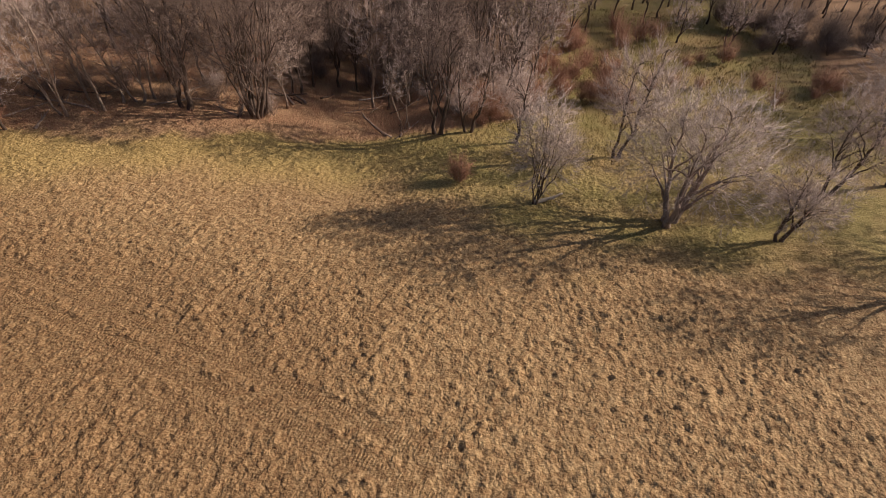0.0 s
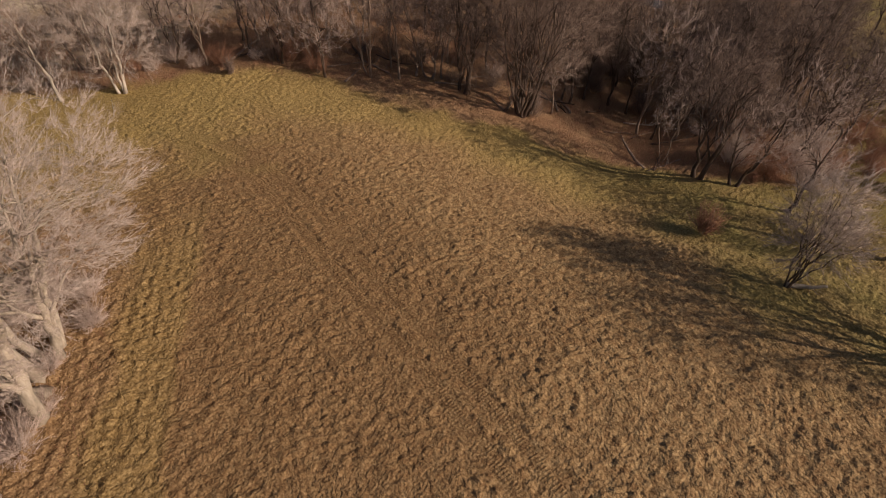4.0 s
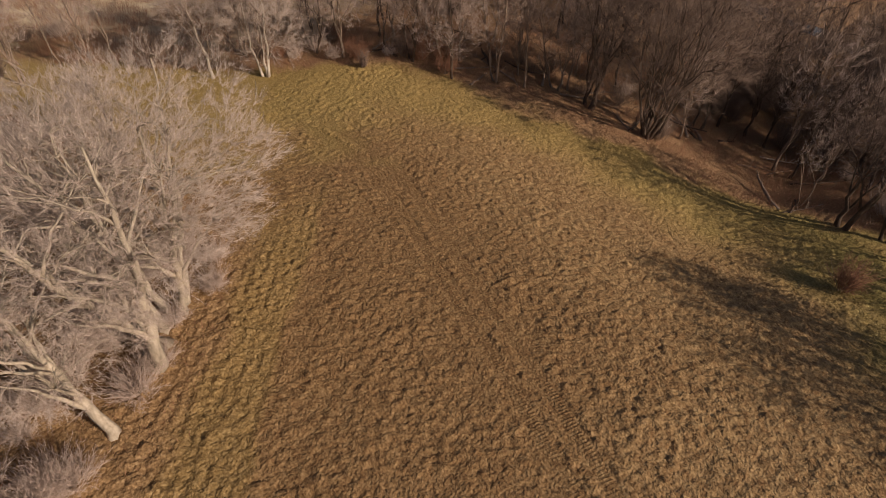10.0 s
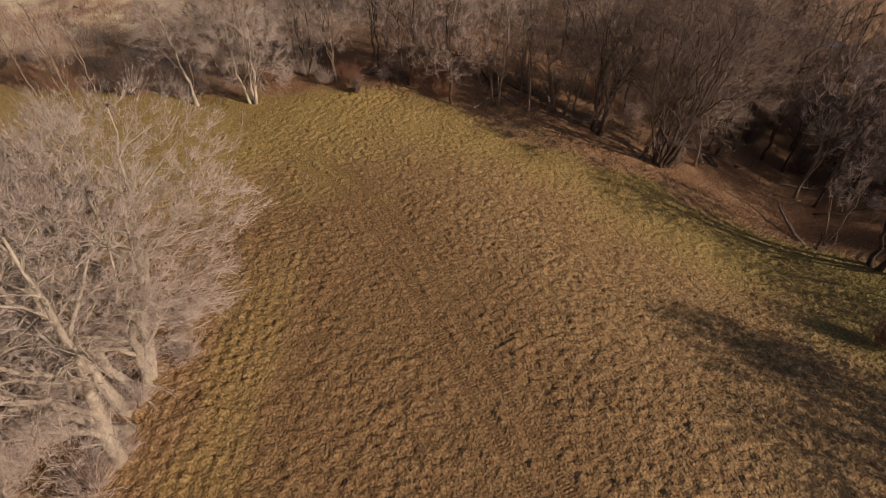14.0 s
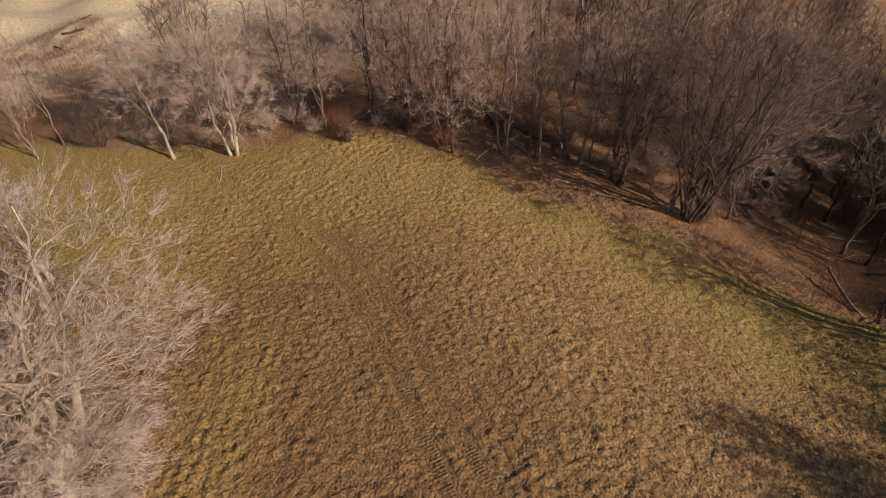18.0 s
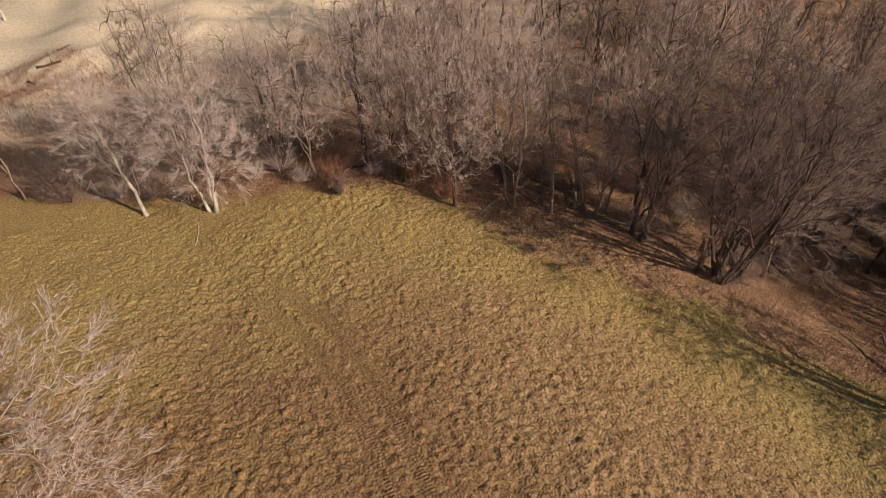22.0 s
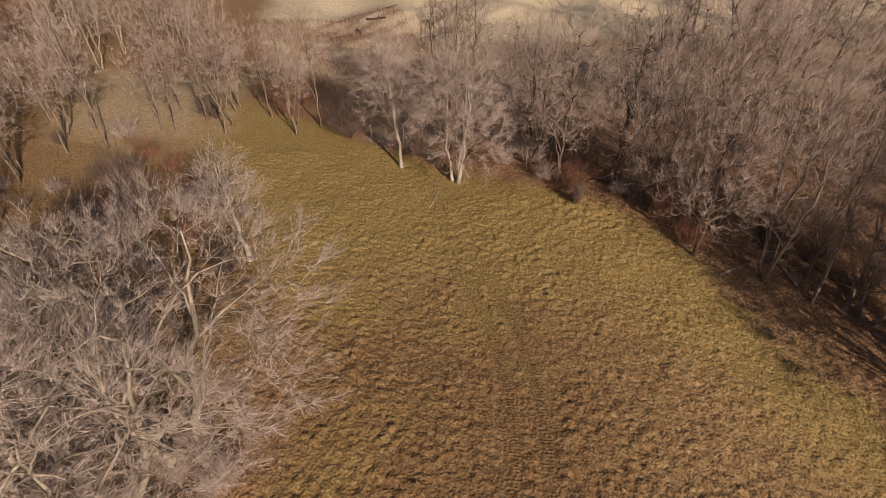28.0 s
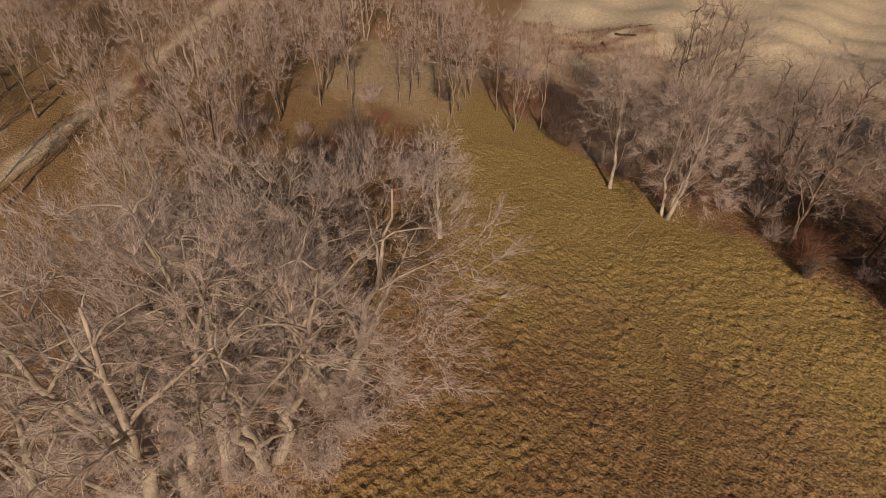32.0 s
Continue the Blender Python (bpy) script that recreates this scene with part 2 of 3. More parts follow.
# ---- mesh helpers ----
def mesh_of(name, verts, tris, mat, smooth_faces=False):
    """A mesh from numpy arrays of places and triangles."""
    me = bpy.data.meshes.new(name)
    verts, tris = np.asarray(verts, np.float32), np.asarray(tris, np.int32)
    me.vertices.add(len(verts))
    me.vertices.foreach_set("co", verts.ravel())
    me.loops.add(tris.size)
    me.loops.foreach_set("vertex_index", tris.ravel())
    me.polygons.add(len(tris))
    me.polygons.foreach_set("loop_start", np.arange(0, tris.size, 3, dtype=np.int32))
    if smooth_faces:
        me.polygons.foreach_set("use_smooth", np.ones(len(tris), bool))
    me.materials.append(mat)
    me.update(calc_edges=True)
    return me


def part(name, me, parent, label=""):
    ob = new(name, me)
    ob.parent = parent
    if label:
        ob["label"] = label
    return ob


class Soup:
    """Gathers pieces of one mesh."""

    def __init__(self):
        self.v, self.f, self.n = [], [], 0

    def add(self, v, f):
        self.v.append(v)
        self.f.append(np.asarray(f) + self.n)
        self.n += len(v)

    def tube(self, line, radii, sides, hold=None):
        """hold: an earlier corner of this mesh to which the root is grafted."""
        line, radii = np.asarray(line, float), np.asarray(radii, float)
        n = len(line)
        along = np.gradient(line, axis=0)
        along /= np.linalg.norm(along, axis=1)[:, None] + 1e-9
        ref = np.where(np.abs(along[:, 2:3]) > 0.9, (1.0, 0, 0), (0, 0, 1.0))
        a = np.cross(along, ref)
        for i in range(1, n):
            a[i] = a[i - 1] - along[i] * (a[i - 1] @ along[i])
        a /= np.linalg.norm(a, axis=1)[:, None] + 1e-9
        b = np.cross(along, a)
        turn = np.arange(sides) * 2 * math.pi / sides
        ring = a[:, None] * np.cos(turn)[None, :, None] + b[:, None] * np.sin(turn)[None, :, None]
        v = (line[:, None] + ring * radii[:, None, None]).reshape(-1, 3)
        i, j = np.meshgrid(np.arange(n - 1), np.arange(sides), indexing="ij")
        p, q = i * sides + j, i * sides + (j + 1) % sides
        f = np.concatenate([np.stack([p, q, q + sides], -1).reshape(-1, 3), np.stack([p, q + sides, p + sides], -1).reshape(-1, 3)])
        cap = [((n - 1) * sides, (n - 1) * sides + k, (n - 1) * sides + k + 1) for k in range(1, sides - 1)]
        cap += [(0, k + 1, k) for k in range(1, sides - 1)]
        f = np.concatenate([f, np.array(cap)])
        if hold is not None:
            f = np.concatenate([f, [(0, 1, hold - self.n)]])
        self.add(v, f)

    def hairs(self, p, d, length, radius, rng):
        """The very finest twigs, thinner than a straw."""
        d = d / (np.linalg.norm(d, axis=1)[:, None] + 1e-9)
        a = np.cross(d, rng.normal(size=d.shape))
        a *= np.asarray(radius)[:, None] / (np.linalg.norm(a, axis=1)[:, None] + 1e-9)
        v = np.stack([p - a, p + a, p + d * np.asarray(length)[:, None]], 1).reshape(-1, 3)
        self.add(v, np.arange(len(v)).reshape(-1, 3))

    def spikes(self, p, d, length, radius, rng):
        """Many thin three-sided twigs at once, from p along d."""
        p, d = np.asarray(p, float), np.asarray(d, float)
        d = d / (np.linalg.norm(d, axis=1)[:, None] + 1e-9)
        a = np.cross(d, rng.normal(size=d.shape))
        a /= np.linalg.norm(a, axis=1)[:, None] + 1e-9
        b = np.cross(d, a)
        r = np.asarray(radius)[:, None]
        v = np.stack([p + a * r, p + (-0.5 * a + 0.87 * b) * r, p + (-0.5 * a - 0.87 * b) * r, p + d * np.asarray(length)[:, None]], 1).reshape(-1, 3)
        k = np.arange(len(p))[:, None] * 4
        f = np.concatenate([k + (0, 1, 3), k + (1, 2, 3), k + (2, 0, 3)])
        self.add(v, f)

    def mesh(self, name, mat, smooth_faces=True):
        return mesh_of(name, np.concatenate(self.v), np.concatenate(self.f), mat, smooth_faces)


def polyline(rng, p, d, length, n, wobble, lift):
    d = np.array(d, float) / np.linalg.norm(d)
    out, step = [np.array(p, float)], length / (n - 1)
    for _ in range(n - 1):
        d = d + rng.normal(0, wobble, 3) + (0, 0, lift)
        d /= np.linalg.norm(d)
        out.append(out[-1] + d * step)
    return np.array(out)


def on_line(line, u):
    x = u * (len(line) - 1)
    i = min(int(x), len(line) - 2)
    return line[i] + (line[i + 1] - line[i]) * (x - i), (line[i + 1] - line[i]) / np.linalg.norm(line[i + 1] - line[i])


# ---- ground ----
def axis_lines(lo, hi, step, mid_lo, mid_hi, far):
    core = np.arange(lo, hi + step / 2, step)
    left, right, s = [], [], step
    x = lo
    while x > -far:
        s = min(max(step, s * 1.12) if x < mid_lo else min(1.0, s * 1.2), 400)
        x -= s
        left.append(x)
    x, s = hi, step
    while x < far:
        s = min(max(step, s * 1.12) if x > mid_hi else min(1.0, s * 1.2), 400)
        x += s
        right.append(x)
    return np.array(left[::-1] + core.tolist() + right)


def dull_grass(x, y):
    """The browner, more withered middle of the meadow."""
    n = 2.0 * wave(x, y, 5.0, 61) + 1.0 * wave(x, y, 1.5, 62)
    return smooth(33, 22, y + 0.25 * (x + 20) + n) * smooth(-45, -35, x + n) * smooth(2, -8, x + n)


def give_zones(me, x, y, each=1):
    litter, green, sand, olive = (np.repeat(w, each) for w in zones(x, y))
    at = me.attributes.new("zone", "FLOAT_COLOR", "POINT")
    at.data.foreach_set("color", np.stack([litter, green, sand, olive], 1).astype(np.float32).ravel())
    dull = me.attributes.new("dull", "FLOAT", "POINT")
    dull.data.foreach_set("value", np.repeat(dull_grass(x, y), each).astype(np.float32))


# the middle of the machine tracks
TRACK_X = [-47, -44, -41.2, -38, -35, -31.9, -29, -26.1, -22, -17.5, -10.9, -4.3, 1.5]
TRACK_Y = [24.4, 25.4, 25.9, 26.1, 26.0, 25.5, 24.6, 23.4, 21.6, 19.7, 17.0, 14.0, 11.0]


def track_line():
    """The smoothed middle of the tracks, at even steps."""
    mid = np.stack([TRACK_X, TRACK_Y], 1)
    steps = np.concatenate([[0], np.cumsum(np.linalg.norm(np.diff(mid, axis=0), axis=1))])
    s = np.arange(0, steps[-1], 0.19)
    cx, cy = np.interp(s, steps, mid[:, 0]), np.interp(s, steps, mid[:, 1])
    for _ in range(60):
        cx[1:-1], cy[1:-1] = (cx[:-2] + cx[2:] + 2 * cx[1:-1]) / 4, (cy[:-2] + cy[2:] + 2 * cy[1:-1]) / 4
    dx, dy = np.gradient(cx), np.gradient(cy)
    size = np.hypot(dx, dy)
    return cx, cy, dx / size, dy / size


TRACK = track_line()


def tussocks(x, y, cell, seed):
    """Rounded grass tussocks of uneven size, one to a cell of a loose grid; 0 to 1."""
    rng = np.random.RandomState(seed)
    jx, jy = rng.uniform(0.1, 0.9, (2, 128, 128))
    size, tall = rng.uniform(0.42, 0.78, (128, 128)), rng.uniform(0.4, 1.0, (128, 128))
    c, d = math.cos(seed * 1.3), math.sin(seed * 1.3)
    u, v = (np.asarray(x, float) * c - np.asarray(y, float) * d) / cell + 6400, (np.asarray(x, float) * d + np.asarray(y, float) * c) / cell + 6400
    i, j = np.floor(u).astype(int), np.floor(v).astype(int)
    high = np.zeros_like(u)
    for di in (-1, 0, 1):
        for dj in (-1, 0, 1):
            p, q = (i + di) % 128, (j + dj) % 128
            far = ((u - i - di - jx[p, q]) ** 2 + (v - j - dj - jy[p, q]) ** 2) / size[p, q] ** 2
            high = np.maximum(high, tall[p, q] * np.sqrt(np.clip(1 - far, 0, 1)))
    return high


def bumps(x, y):
    """Tussocks with narrow creases between them, on gentle swells."""
    x, y = np.asarray(x, float), np.asarray(y, float)
    tame = 1 - 0.4 * smooth(-44, -55, x + 2 * wave(x, y, 6.0, 19)) - 0.2 * smooth(30, 40, y + 0.25 * (x + 20))
    lump = np.maximum(0.165 * tussocks(x, y, 0.53, 12), 0.05) + 0.105 * tussocks(x, y, 0.35, 16) + 0.04 * wave(x, y, 0.26, 18)
    rough = 0.03 * wave(x, y, 1.1, 11) + 0.06 * wave(x, y, 3.0, 13) + lump * tame * (0.9 + 0.3 * wave(x, y, 1.7, 17) + 0.15 * wave(x, y, 0.9, 15))
    row = np.asarray(x) * 0.72 + np.asarray(y) * 0.70
    rough = rough + (0.004 + 0.02 * smooth(-9.0, -9.8, row) * smooth(-34, -28, x)) * np.sin(row * 6.283 / 0.7 + 0.8 * wave(x, y, 5.0, 14))
    cx, cy, dx, dy = TRACK
    off = np.abs((np.asarray(y) - np.interp(x, cx, cy)) * np.interp(x, cx, dx))
    rut = smooth(0.66, 0.44, np.abs(off - 0.92)) * smooth(-46, -40, x) * smooth(1.5, -1, x)
    rough = rough * (1 - 0.94 * rut) + 0.085 * rut
    rough = rough * (1 - 0.8 * np.maximum.reduce([smooth(52, 58, y), smooth(-1, -6, y), smooth(-62, -68, x), smooth(30, 36, x)]))
    return rough * (1 - 0.75 * zones(x, y)[2])


def build_ground():
    xs = axis_lines(-62, 24, 0.125, -100, 50, 2500)
    ys = axis_lines(-1, 49, 0.125, -25, 75, 2500)
    gx, gy = np.meshgrid(xs, ys, indexing="ij")
    x, y = gx.ravel(), gy.ravel()
    z = land(x, y) + bumps(x, y)
    nx, ny = gx.shape
    i, j = np.meshgrid(np.arange(nx - 1), np.arange(ny - 1), indexing="ij")
    a = (i * ny + j).ravel()
    tris = np.concatenate([np.stack([a, a + ny, a + ny + 1], 1), np.stack([a, a + ny + 1, a + 1], 1)])
    me = mesh_of("ground", np.stack([x, y, z], 1), tris, GROUND, True)
    give_zones(me, x, y)
    tagged(new("ground", me), "rough winter meadow, leaf litter and sand", "ground", kind="structure")


def build_grass():
    """Dead grass all over the meadow."""
    rng = np.random.RandomState(21)
    n = 300000
    x, y = rng.uniform(-70, 32, n), rng.uniform(-2, 56, n)
    litter, green, sand, olive = zones(x, y)
    clump = 2.0 * tussocks(x, y, 0.53, 12) - 0.7 + 0.5 * wave(x, y, 0.27, 32)
    dens = 0.3 + 0.7 * smooth(-0.6, 0.5, clump)
    keep = rng.rand(n) < dens * (1 - 0.8 * litter) * (1 - sand)
    x, y, clump = x[keep], y[keep], clump[keep]
    n = len(x)
    p = np.stack([x, y, land(x, y) + bumps(x, y) - 0.02], 1)
    turn, tilt = rng.uniform(0, 6.283, n), rng.uniform(0.5, 1.4, n)
    length = rng.uniform(0.06, 0.15, n) * (1.0 + 0.45 * np.clip(clump, -1, 1))
    d = np.stack([np.cos(turn) * np.sin(tilt), np.sin(turn) * np.sin(tilt), np.cos(tilt)], 1)
    side = np.stack([-np.sin(turn), np.cos(turn), np.zeros(n)], 1) * rng.uniform(0.012, 0.028, n)[:, None]
    v = np.stack([p - side, p + side, p + d * length[:, None]], 1).reshape(-1, 3)
    me = mesh_of("meadow_grass", v, np.arange(3 * n).reshape(-1, 3), BLADE)
    give_zones(me, x, y, 3)
    tagged(new("meadow_grass", me), "short dead tan grass covering the meadow", "grass", kind="stuff")


def slope_grass():
    """Longer, ranker tufts on the slope beyond the single trees."""
    rng = np.random.RandomState(23)
    n = 60000
    x, y = rng.uniform(2, 62, n), rng.uniform(44, 100, n)
    keep = rng.rand(n) < (1 - zones(x, y)[0]) * (0.25 + 0.75 * smooth(-0.2, 0.5, wave(x, y, 1.3, 33) + 0.5 * wave(x, y, 4.0, 34)))
    x, y = x[keep], y[keep]
    n = len(x)
    p = np.stack([x, y, land(x, y) - 0.03], 1)
    turn, tilt = rng.uniform(0, 6.283, n), rng.uniform(0.2, 1.1, n)
    d = np.stack([np.cos(turn) * np.sin(tilt), np.sin(turn) * np.sin(tilt), np.cos(tilt)], 1) * rng.uniform(0.25, 0.6, n)[:, None]
    side = np.stack([-np.sin(turn), np.cos(turn), np.zeros(n)], 1) * rng.uniform(0.03, 0.06, n)[:, None]
    v = np.stack([p - side, p + side, p + d], 1).reshape(-1, 3)
    me = mesh_of("slope_grass", v, np.arange(3 * n).reshape(-1, 3), BLADE)
    give_zones(me, x, y, 3)
    tagged(new("slope_grass", me), "rank olive-green grass tufts on the slope", "grass", kind="stuff")


build_ground()
build_grass()
slope_grass()


# ---- trees ----
def arc(rng, p, d, q, n, wobble):
    """A bent line from p, which it leaves along d, to q."""
    p, d, q = np.array(p, float), np.array(d, float), np.array(q, float)
    far = np.linalg.norm(q - p)
    u = np.linspace(0, 1, n)[:, None]
    mid = p + d / (np.linalg.norm(d) + 1e-9) * far * 0.5
    line = (1 - u) ** 2 * p + 2 * u * (1 - u) * mid + u ** 2 * q
    line[1:-1] += rng.normal(0, wobble * far / n, (n - 2, 3))
    return line


def dome(rng, n, centre, wide, tall, inner=0.35):
    """Places all through a rounded crown, more of them near its outside."""
    d = rng.normal(size=(n, 3))
    d /= np.linalg.norm(d, axis=1)[:, None]
    d[:, 2] = np.where(d[:, 2] < 0, d[:, 2] * 0.75, d[:, 2])
    lumps = 1 + 0.22 * np.sin(d[:, 0] * 5 + centre[0] * 9) * np.cos(d[:, 1] * 6 + d[:, 2] * 4)
    r = (inner ** 2.4 + (1 - inner ** 2.4) * rng.rand(n)) ** (1 / 2.4) * lumps
    return centre + d * r[:, None] * (wide, wide, tall)


def clump_goals(rng, n, clumps, wide, inner):
    """Places in the rounded sub-crowns that fan out round the limbs' ends."""
    root, tip = clumps
    pick = rng.randint(0, len(root), n)
    out = (tip - root)[pick]
    out /= np.linalg.norm(out, axis=1)[:, None]
    d = rng.normal(size=(n, 3))
    d = d / np.linalg.norm(d, axis=1)[:, None] + 0.6 * out + (0, 0, 0.2)
    d /= np.linalg.norm(d, axis=1)[:, None]
    r = wide * (inner ** 3 + (1 - inner ** 3) * rng.rand(n)) ** (1 / 3)
    return root[pick] + d * r[:, None], d


def grow(name, seed, height, spread, bark, twigs, stems=1, radius=0.2, lean=(0, 0), low=0.25, limbs=7, boughs=110, sprays=650, fine=6,
         flare=0.25, thick=1.0, sides=8, upright=0.0, hollow=0.45, spray=0.014, lets=150, split=False, curl=0.25, stout=1.0, clumps=False, limb_bark=None, reach=1.0):
    """A bare tree at the origin: an Empty with trunks, limbs and a crown of twigs."""
    rng = np.random.RandomState(seed)
    top = new(name)
    lean = np.array([lean[0], lean[1], 0.0])
    centre = np.array([0, 0, height * (low + 1) * 0.5]) + lean * height * (low + 1) * 0.5
    tall = height * (1 - low) * 0.5
    nodes, ways, owner, woods, tips = [], [], [], [], []
    for s in range(stems):
        az = 6.283 * s / stems + rng.uniform(-0.5, 0.5)
        out = np.array([math.cos(az), math.sin(az), 0.0]) * (flare if stems > 1 else 0.02)
        foot = out / (np.linalg.norm(out) + 1e-9) * (radius * 1.1 if stems > 1 else 0) + (0, 0, -0.35)
        tip = lean * height * 0.9 + out * height * rng.uniform(0.6, 0.9) + (0, 0, height * rng.uniform(0.8, 0.94))
        if clumps:
            tip = tip * 0.8
        line = arc(rng, foot, lean * 0.8 + out * 1.2 + (0, 0, 1), tip, 11, 0.11)
        u = np.linspace(0, 1, 11)
        rad = radius * (1.0 if s == 0 else rng.uniform(0.65, 0.95)) * (1 - 0.9 * u ** 0.8)
        rad[0] *= 1.35
        soup = Soup()
        soup.tube(line, rad, sides)
        part("trunk", soup.mesh(name + "_trunk", bark), top)
        goals = dome(rng, limbs, centre + out * height * 0.25, spread * 0.7, tall * 0.8, 0.85)
        tips.append((line[7], line[10]))
        nodes.extend(line[6:])
        ways.extend(np.gradient(line, axis=0)[6:])
        owner.extend((len(woods), 2) for i in range(6, 11))
        for k, goal in enumerate(goals[np.argsort(goals[:, 2])]):
            u0 = min(0.9, max(low * 0.75, 0.1) + (0.8 - low * 0.6) * (k + rng.rand() * 0.6) / limbs) * (0.88 if clumps else 1.0)
            p, along = on_line(line, u0)
            if goal[2] < p[2] + (0.18 * height if clumps else 0.3):
                goal[2] = p[2] + (0.18 * height if clumps else 0.0) + rng.uniform(0.3, 1.5)
            limb = arc(rng, p, along * 0.5 + (goal - p) / np.linalg.norm(goal - p) * 0.8, goal, 9, 0.10)
            wood = Soup()
            r0 = (0.55 * np.interp(u0, u, rad) + 0.012) * stout
            wood.tube(limb, r0 * (1 - 0.82 * np.linspace(0, 1, 9)), 6)
            woods.append((wood, r0, 54))
            tips.append((limb[5], limb[8]))
            nodes.extend(limb[1:])
            ways.extend(np.gradient(limb, axis=0)[1:])
            owner.extend((len(woods) - 1, i) for i in range(1, 9))
    nodes, ways = np.array(nodes), np.array(ways)
    tips = np.array(tips).swapaxes(0, 1)
    wide = spread * 0.66
    more, more_ways, branches = [nodes[-1:]], [ways[-1:]], []
    for goal in clump_goals(rng, boughs, tips, wide * 0.8, 0.4)[0] if clumps else dome(rng, boughs, centre, spread * 0.88, tall * 0.9, hollow * 0.8):
        gap = np.linalg.norm(nodes - goal, axis=1) + 0.5 * np.maximum(0, nodes[:, 2] - goal[2])
        i = int(np.argmin(gap))
        wood, r0, _ = woods[owner[i][0]]
        bough = arc(rng, nodes[i], ways[i] / np.linalg.norm(ways[i]) + 0.6 * (goal - nodes[i]) / (gap[i] + 0.1) + (0, 0, upright), goal, 6, 0.16)
        thin = (0.45 * r0 * (1.05 - owner[i][1] / 9) + 0.010) * thick ** 0.5 * (1 - 0.75 * np.linspace(0, 1, 6))
        if split:
            one = Soup()
            one.tube(bough, thin, 5)
            branches.append((owner[i][0], one))
        else:
            wood.tube(bough, thin, 4, owner[i][1] * 6)
        more.append(bough[1:])
        more_ways.append(np.gradient(bough, axis=0)[1:])
    made = [part("limb", wood.mesh(name + "_limb", limb_bark or bark), top) for wood, _, _ in woods]
    for k, one in branches:
        part("branch", one.mesh(name + "_branch", limb_bark or bark), made[k])
    nodes, ways = np.concatenate(more), np.concatenate(more_ways)
    crown, more, more_ways = Soup(), [nodes], [ways]
    for goal in clump_goals(rng, lets, tips, wide * 0.93, 0.5)[0] if clumps else dome(rng, lets, centre, spread * 0.95, tall * 0.96, hollow):
        i = int(np.argmin(np.linalg.norm(nodes - goal, axis=1) + 0.4 * np.maximum(0, nodes[:, 2] - goal[2])))
        shoot = arc(rng, nodes[i], ways[i] / np.linalg.norm(ways[i]) + (0, 0, 0.25 + upright), goal, 5, 0.4)
        crown.tube(shoot, spray * 1.5 * thick * (1 - 0.6 * np.linspace(0, 1, 5)), 3)
        more.append(shoot[1:])
        more_ways.append(np.gradient(shoot, axis=0)[1:])
    nodes, ways = np.concatenate(more), np.concatenate(more_ways)
    # sprays reach the outside of the crown, and twigs stand along them
    if clumps:
        goals, outward = clump_goals(rng, sprays, tips, wide, 0.6)
    else:
        goals = dome(rng, sprays, centre, spread, tall, hollow)
    gap = np.linalg.norm(nodes[None] - goals[:, None], axis=2) + 0.4 * np.maximum(0, nodes[None, :, 2] - goals[:, None, 2])
    near = np.argmin(gap, axis=1)
    base, w = nodes[near], ways[near] / (np.linalg.norm(ways[near], axis=1)[:, None] + 1e-9)
    way = goals - base
    far = np.linalg.norm(way, axis=1)
    far = np.clip(far, 0.4, 1.3 if clumps else 1.9 * reach)
    way = way / (np.linalg.norm(way, axis=1)[:, None] + 1e-9)
    if not clumps:
        outward = goals - centre + (0, 0, tall * 0.7)
        outward /= np.linalg.norm(outward, axis=1)[:, None]
    way = 0.55 * way + 0.65 * outward
    knee = base + (0.5 * w + way) * far[:, None] * 0.4
    tip = knee + (way + (0, 0, 0.12 + upright)) * far[:, None] * 0.62
    crown.spikes(base, knee - base, 1.25 * np.linalg.norm(knee - base, axis=1), np.full(sprays, spray * 1.35 * thick), rng)
    crown.spikes(knee, tip - knee, np.linalg.norm(tip - knee, axis=1), np.full(sprays, spray * thick), rng)
    for age, (many, long, rad) in enumerate(((fine, 0.62, spray * 0.62), (fine, 0.34, spray * 0.52))):
        pick = rng.randint(0, sprays, sprays * many)
        u = rng.rand(len(pick))[:, None]
        start = np.where(u < 0.4, base[pick] + (knee - base)[pick] * u / 0.4, knee[pick] + (tip - knee)[pick] * (u - 0.4) / 0.6)
        d = way[pick] * 0.75 + rng.normal(0, curl + 0.12 * age, start.shape) + (0, 0, 0.15 + upright)
        ln = reach * np.clip(far[pick] * long, 0.35, 1.05 - 0.4 * age) * rng.uniform(0.6, 1.3, len(pick))
        if age:
            start = start + way[pick] * ln[:, None] * rng.uniform(0, 0.8, (len(pick), 1)) + rng.normal(0, 0.16 * reach, start.shape)
        (crown.hairs if age else crown.spikes)(start, d, ln, np.full(len(pick), rad * thick * (1.25 if age else 1.0)), rng)
    part("crown", crown.mesh(name + "_crown", twigs, False), top, "fine bare twigs")["kind"] = "stuff"
    return top


def stand(top, x, y, turn=0.0, size=1.0, label="", category="tree", group="", tall=1.0):
    top.matrix_basis = pose(x, y, float(land(x, y)), 0, 0, turn) @ Matrix.Diagonal((size, size, size * tall, 1))
    return tagged(top, label, category, group)


def again(top, x, y, turn, size, tall=1.0):
    """A copy of a tree that was built before."""
    return copy_thing(top, pose(x, y, float(land(x, y)), 0, 0, turn) @ Matrix.Diagonal((size / top.scale[0], size / top.scale[1], size * tall / top.scale[2], 1)))
# single trees on the grass
stand(grow("young_tree", 5, 10.7, 3.3, BARK_DARK, TWIG_PALE, 4, 0.10, (0.02, 0), 0.22, 4, 80, 1200, 6, 0.12, spray=0.015, clumps=True), 7.7, 37.0, label="young grey many-stemmed bare tree on green grass")
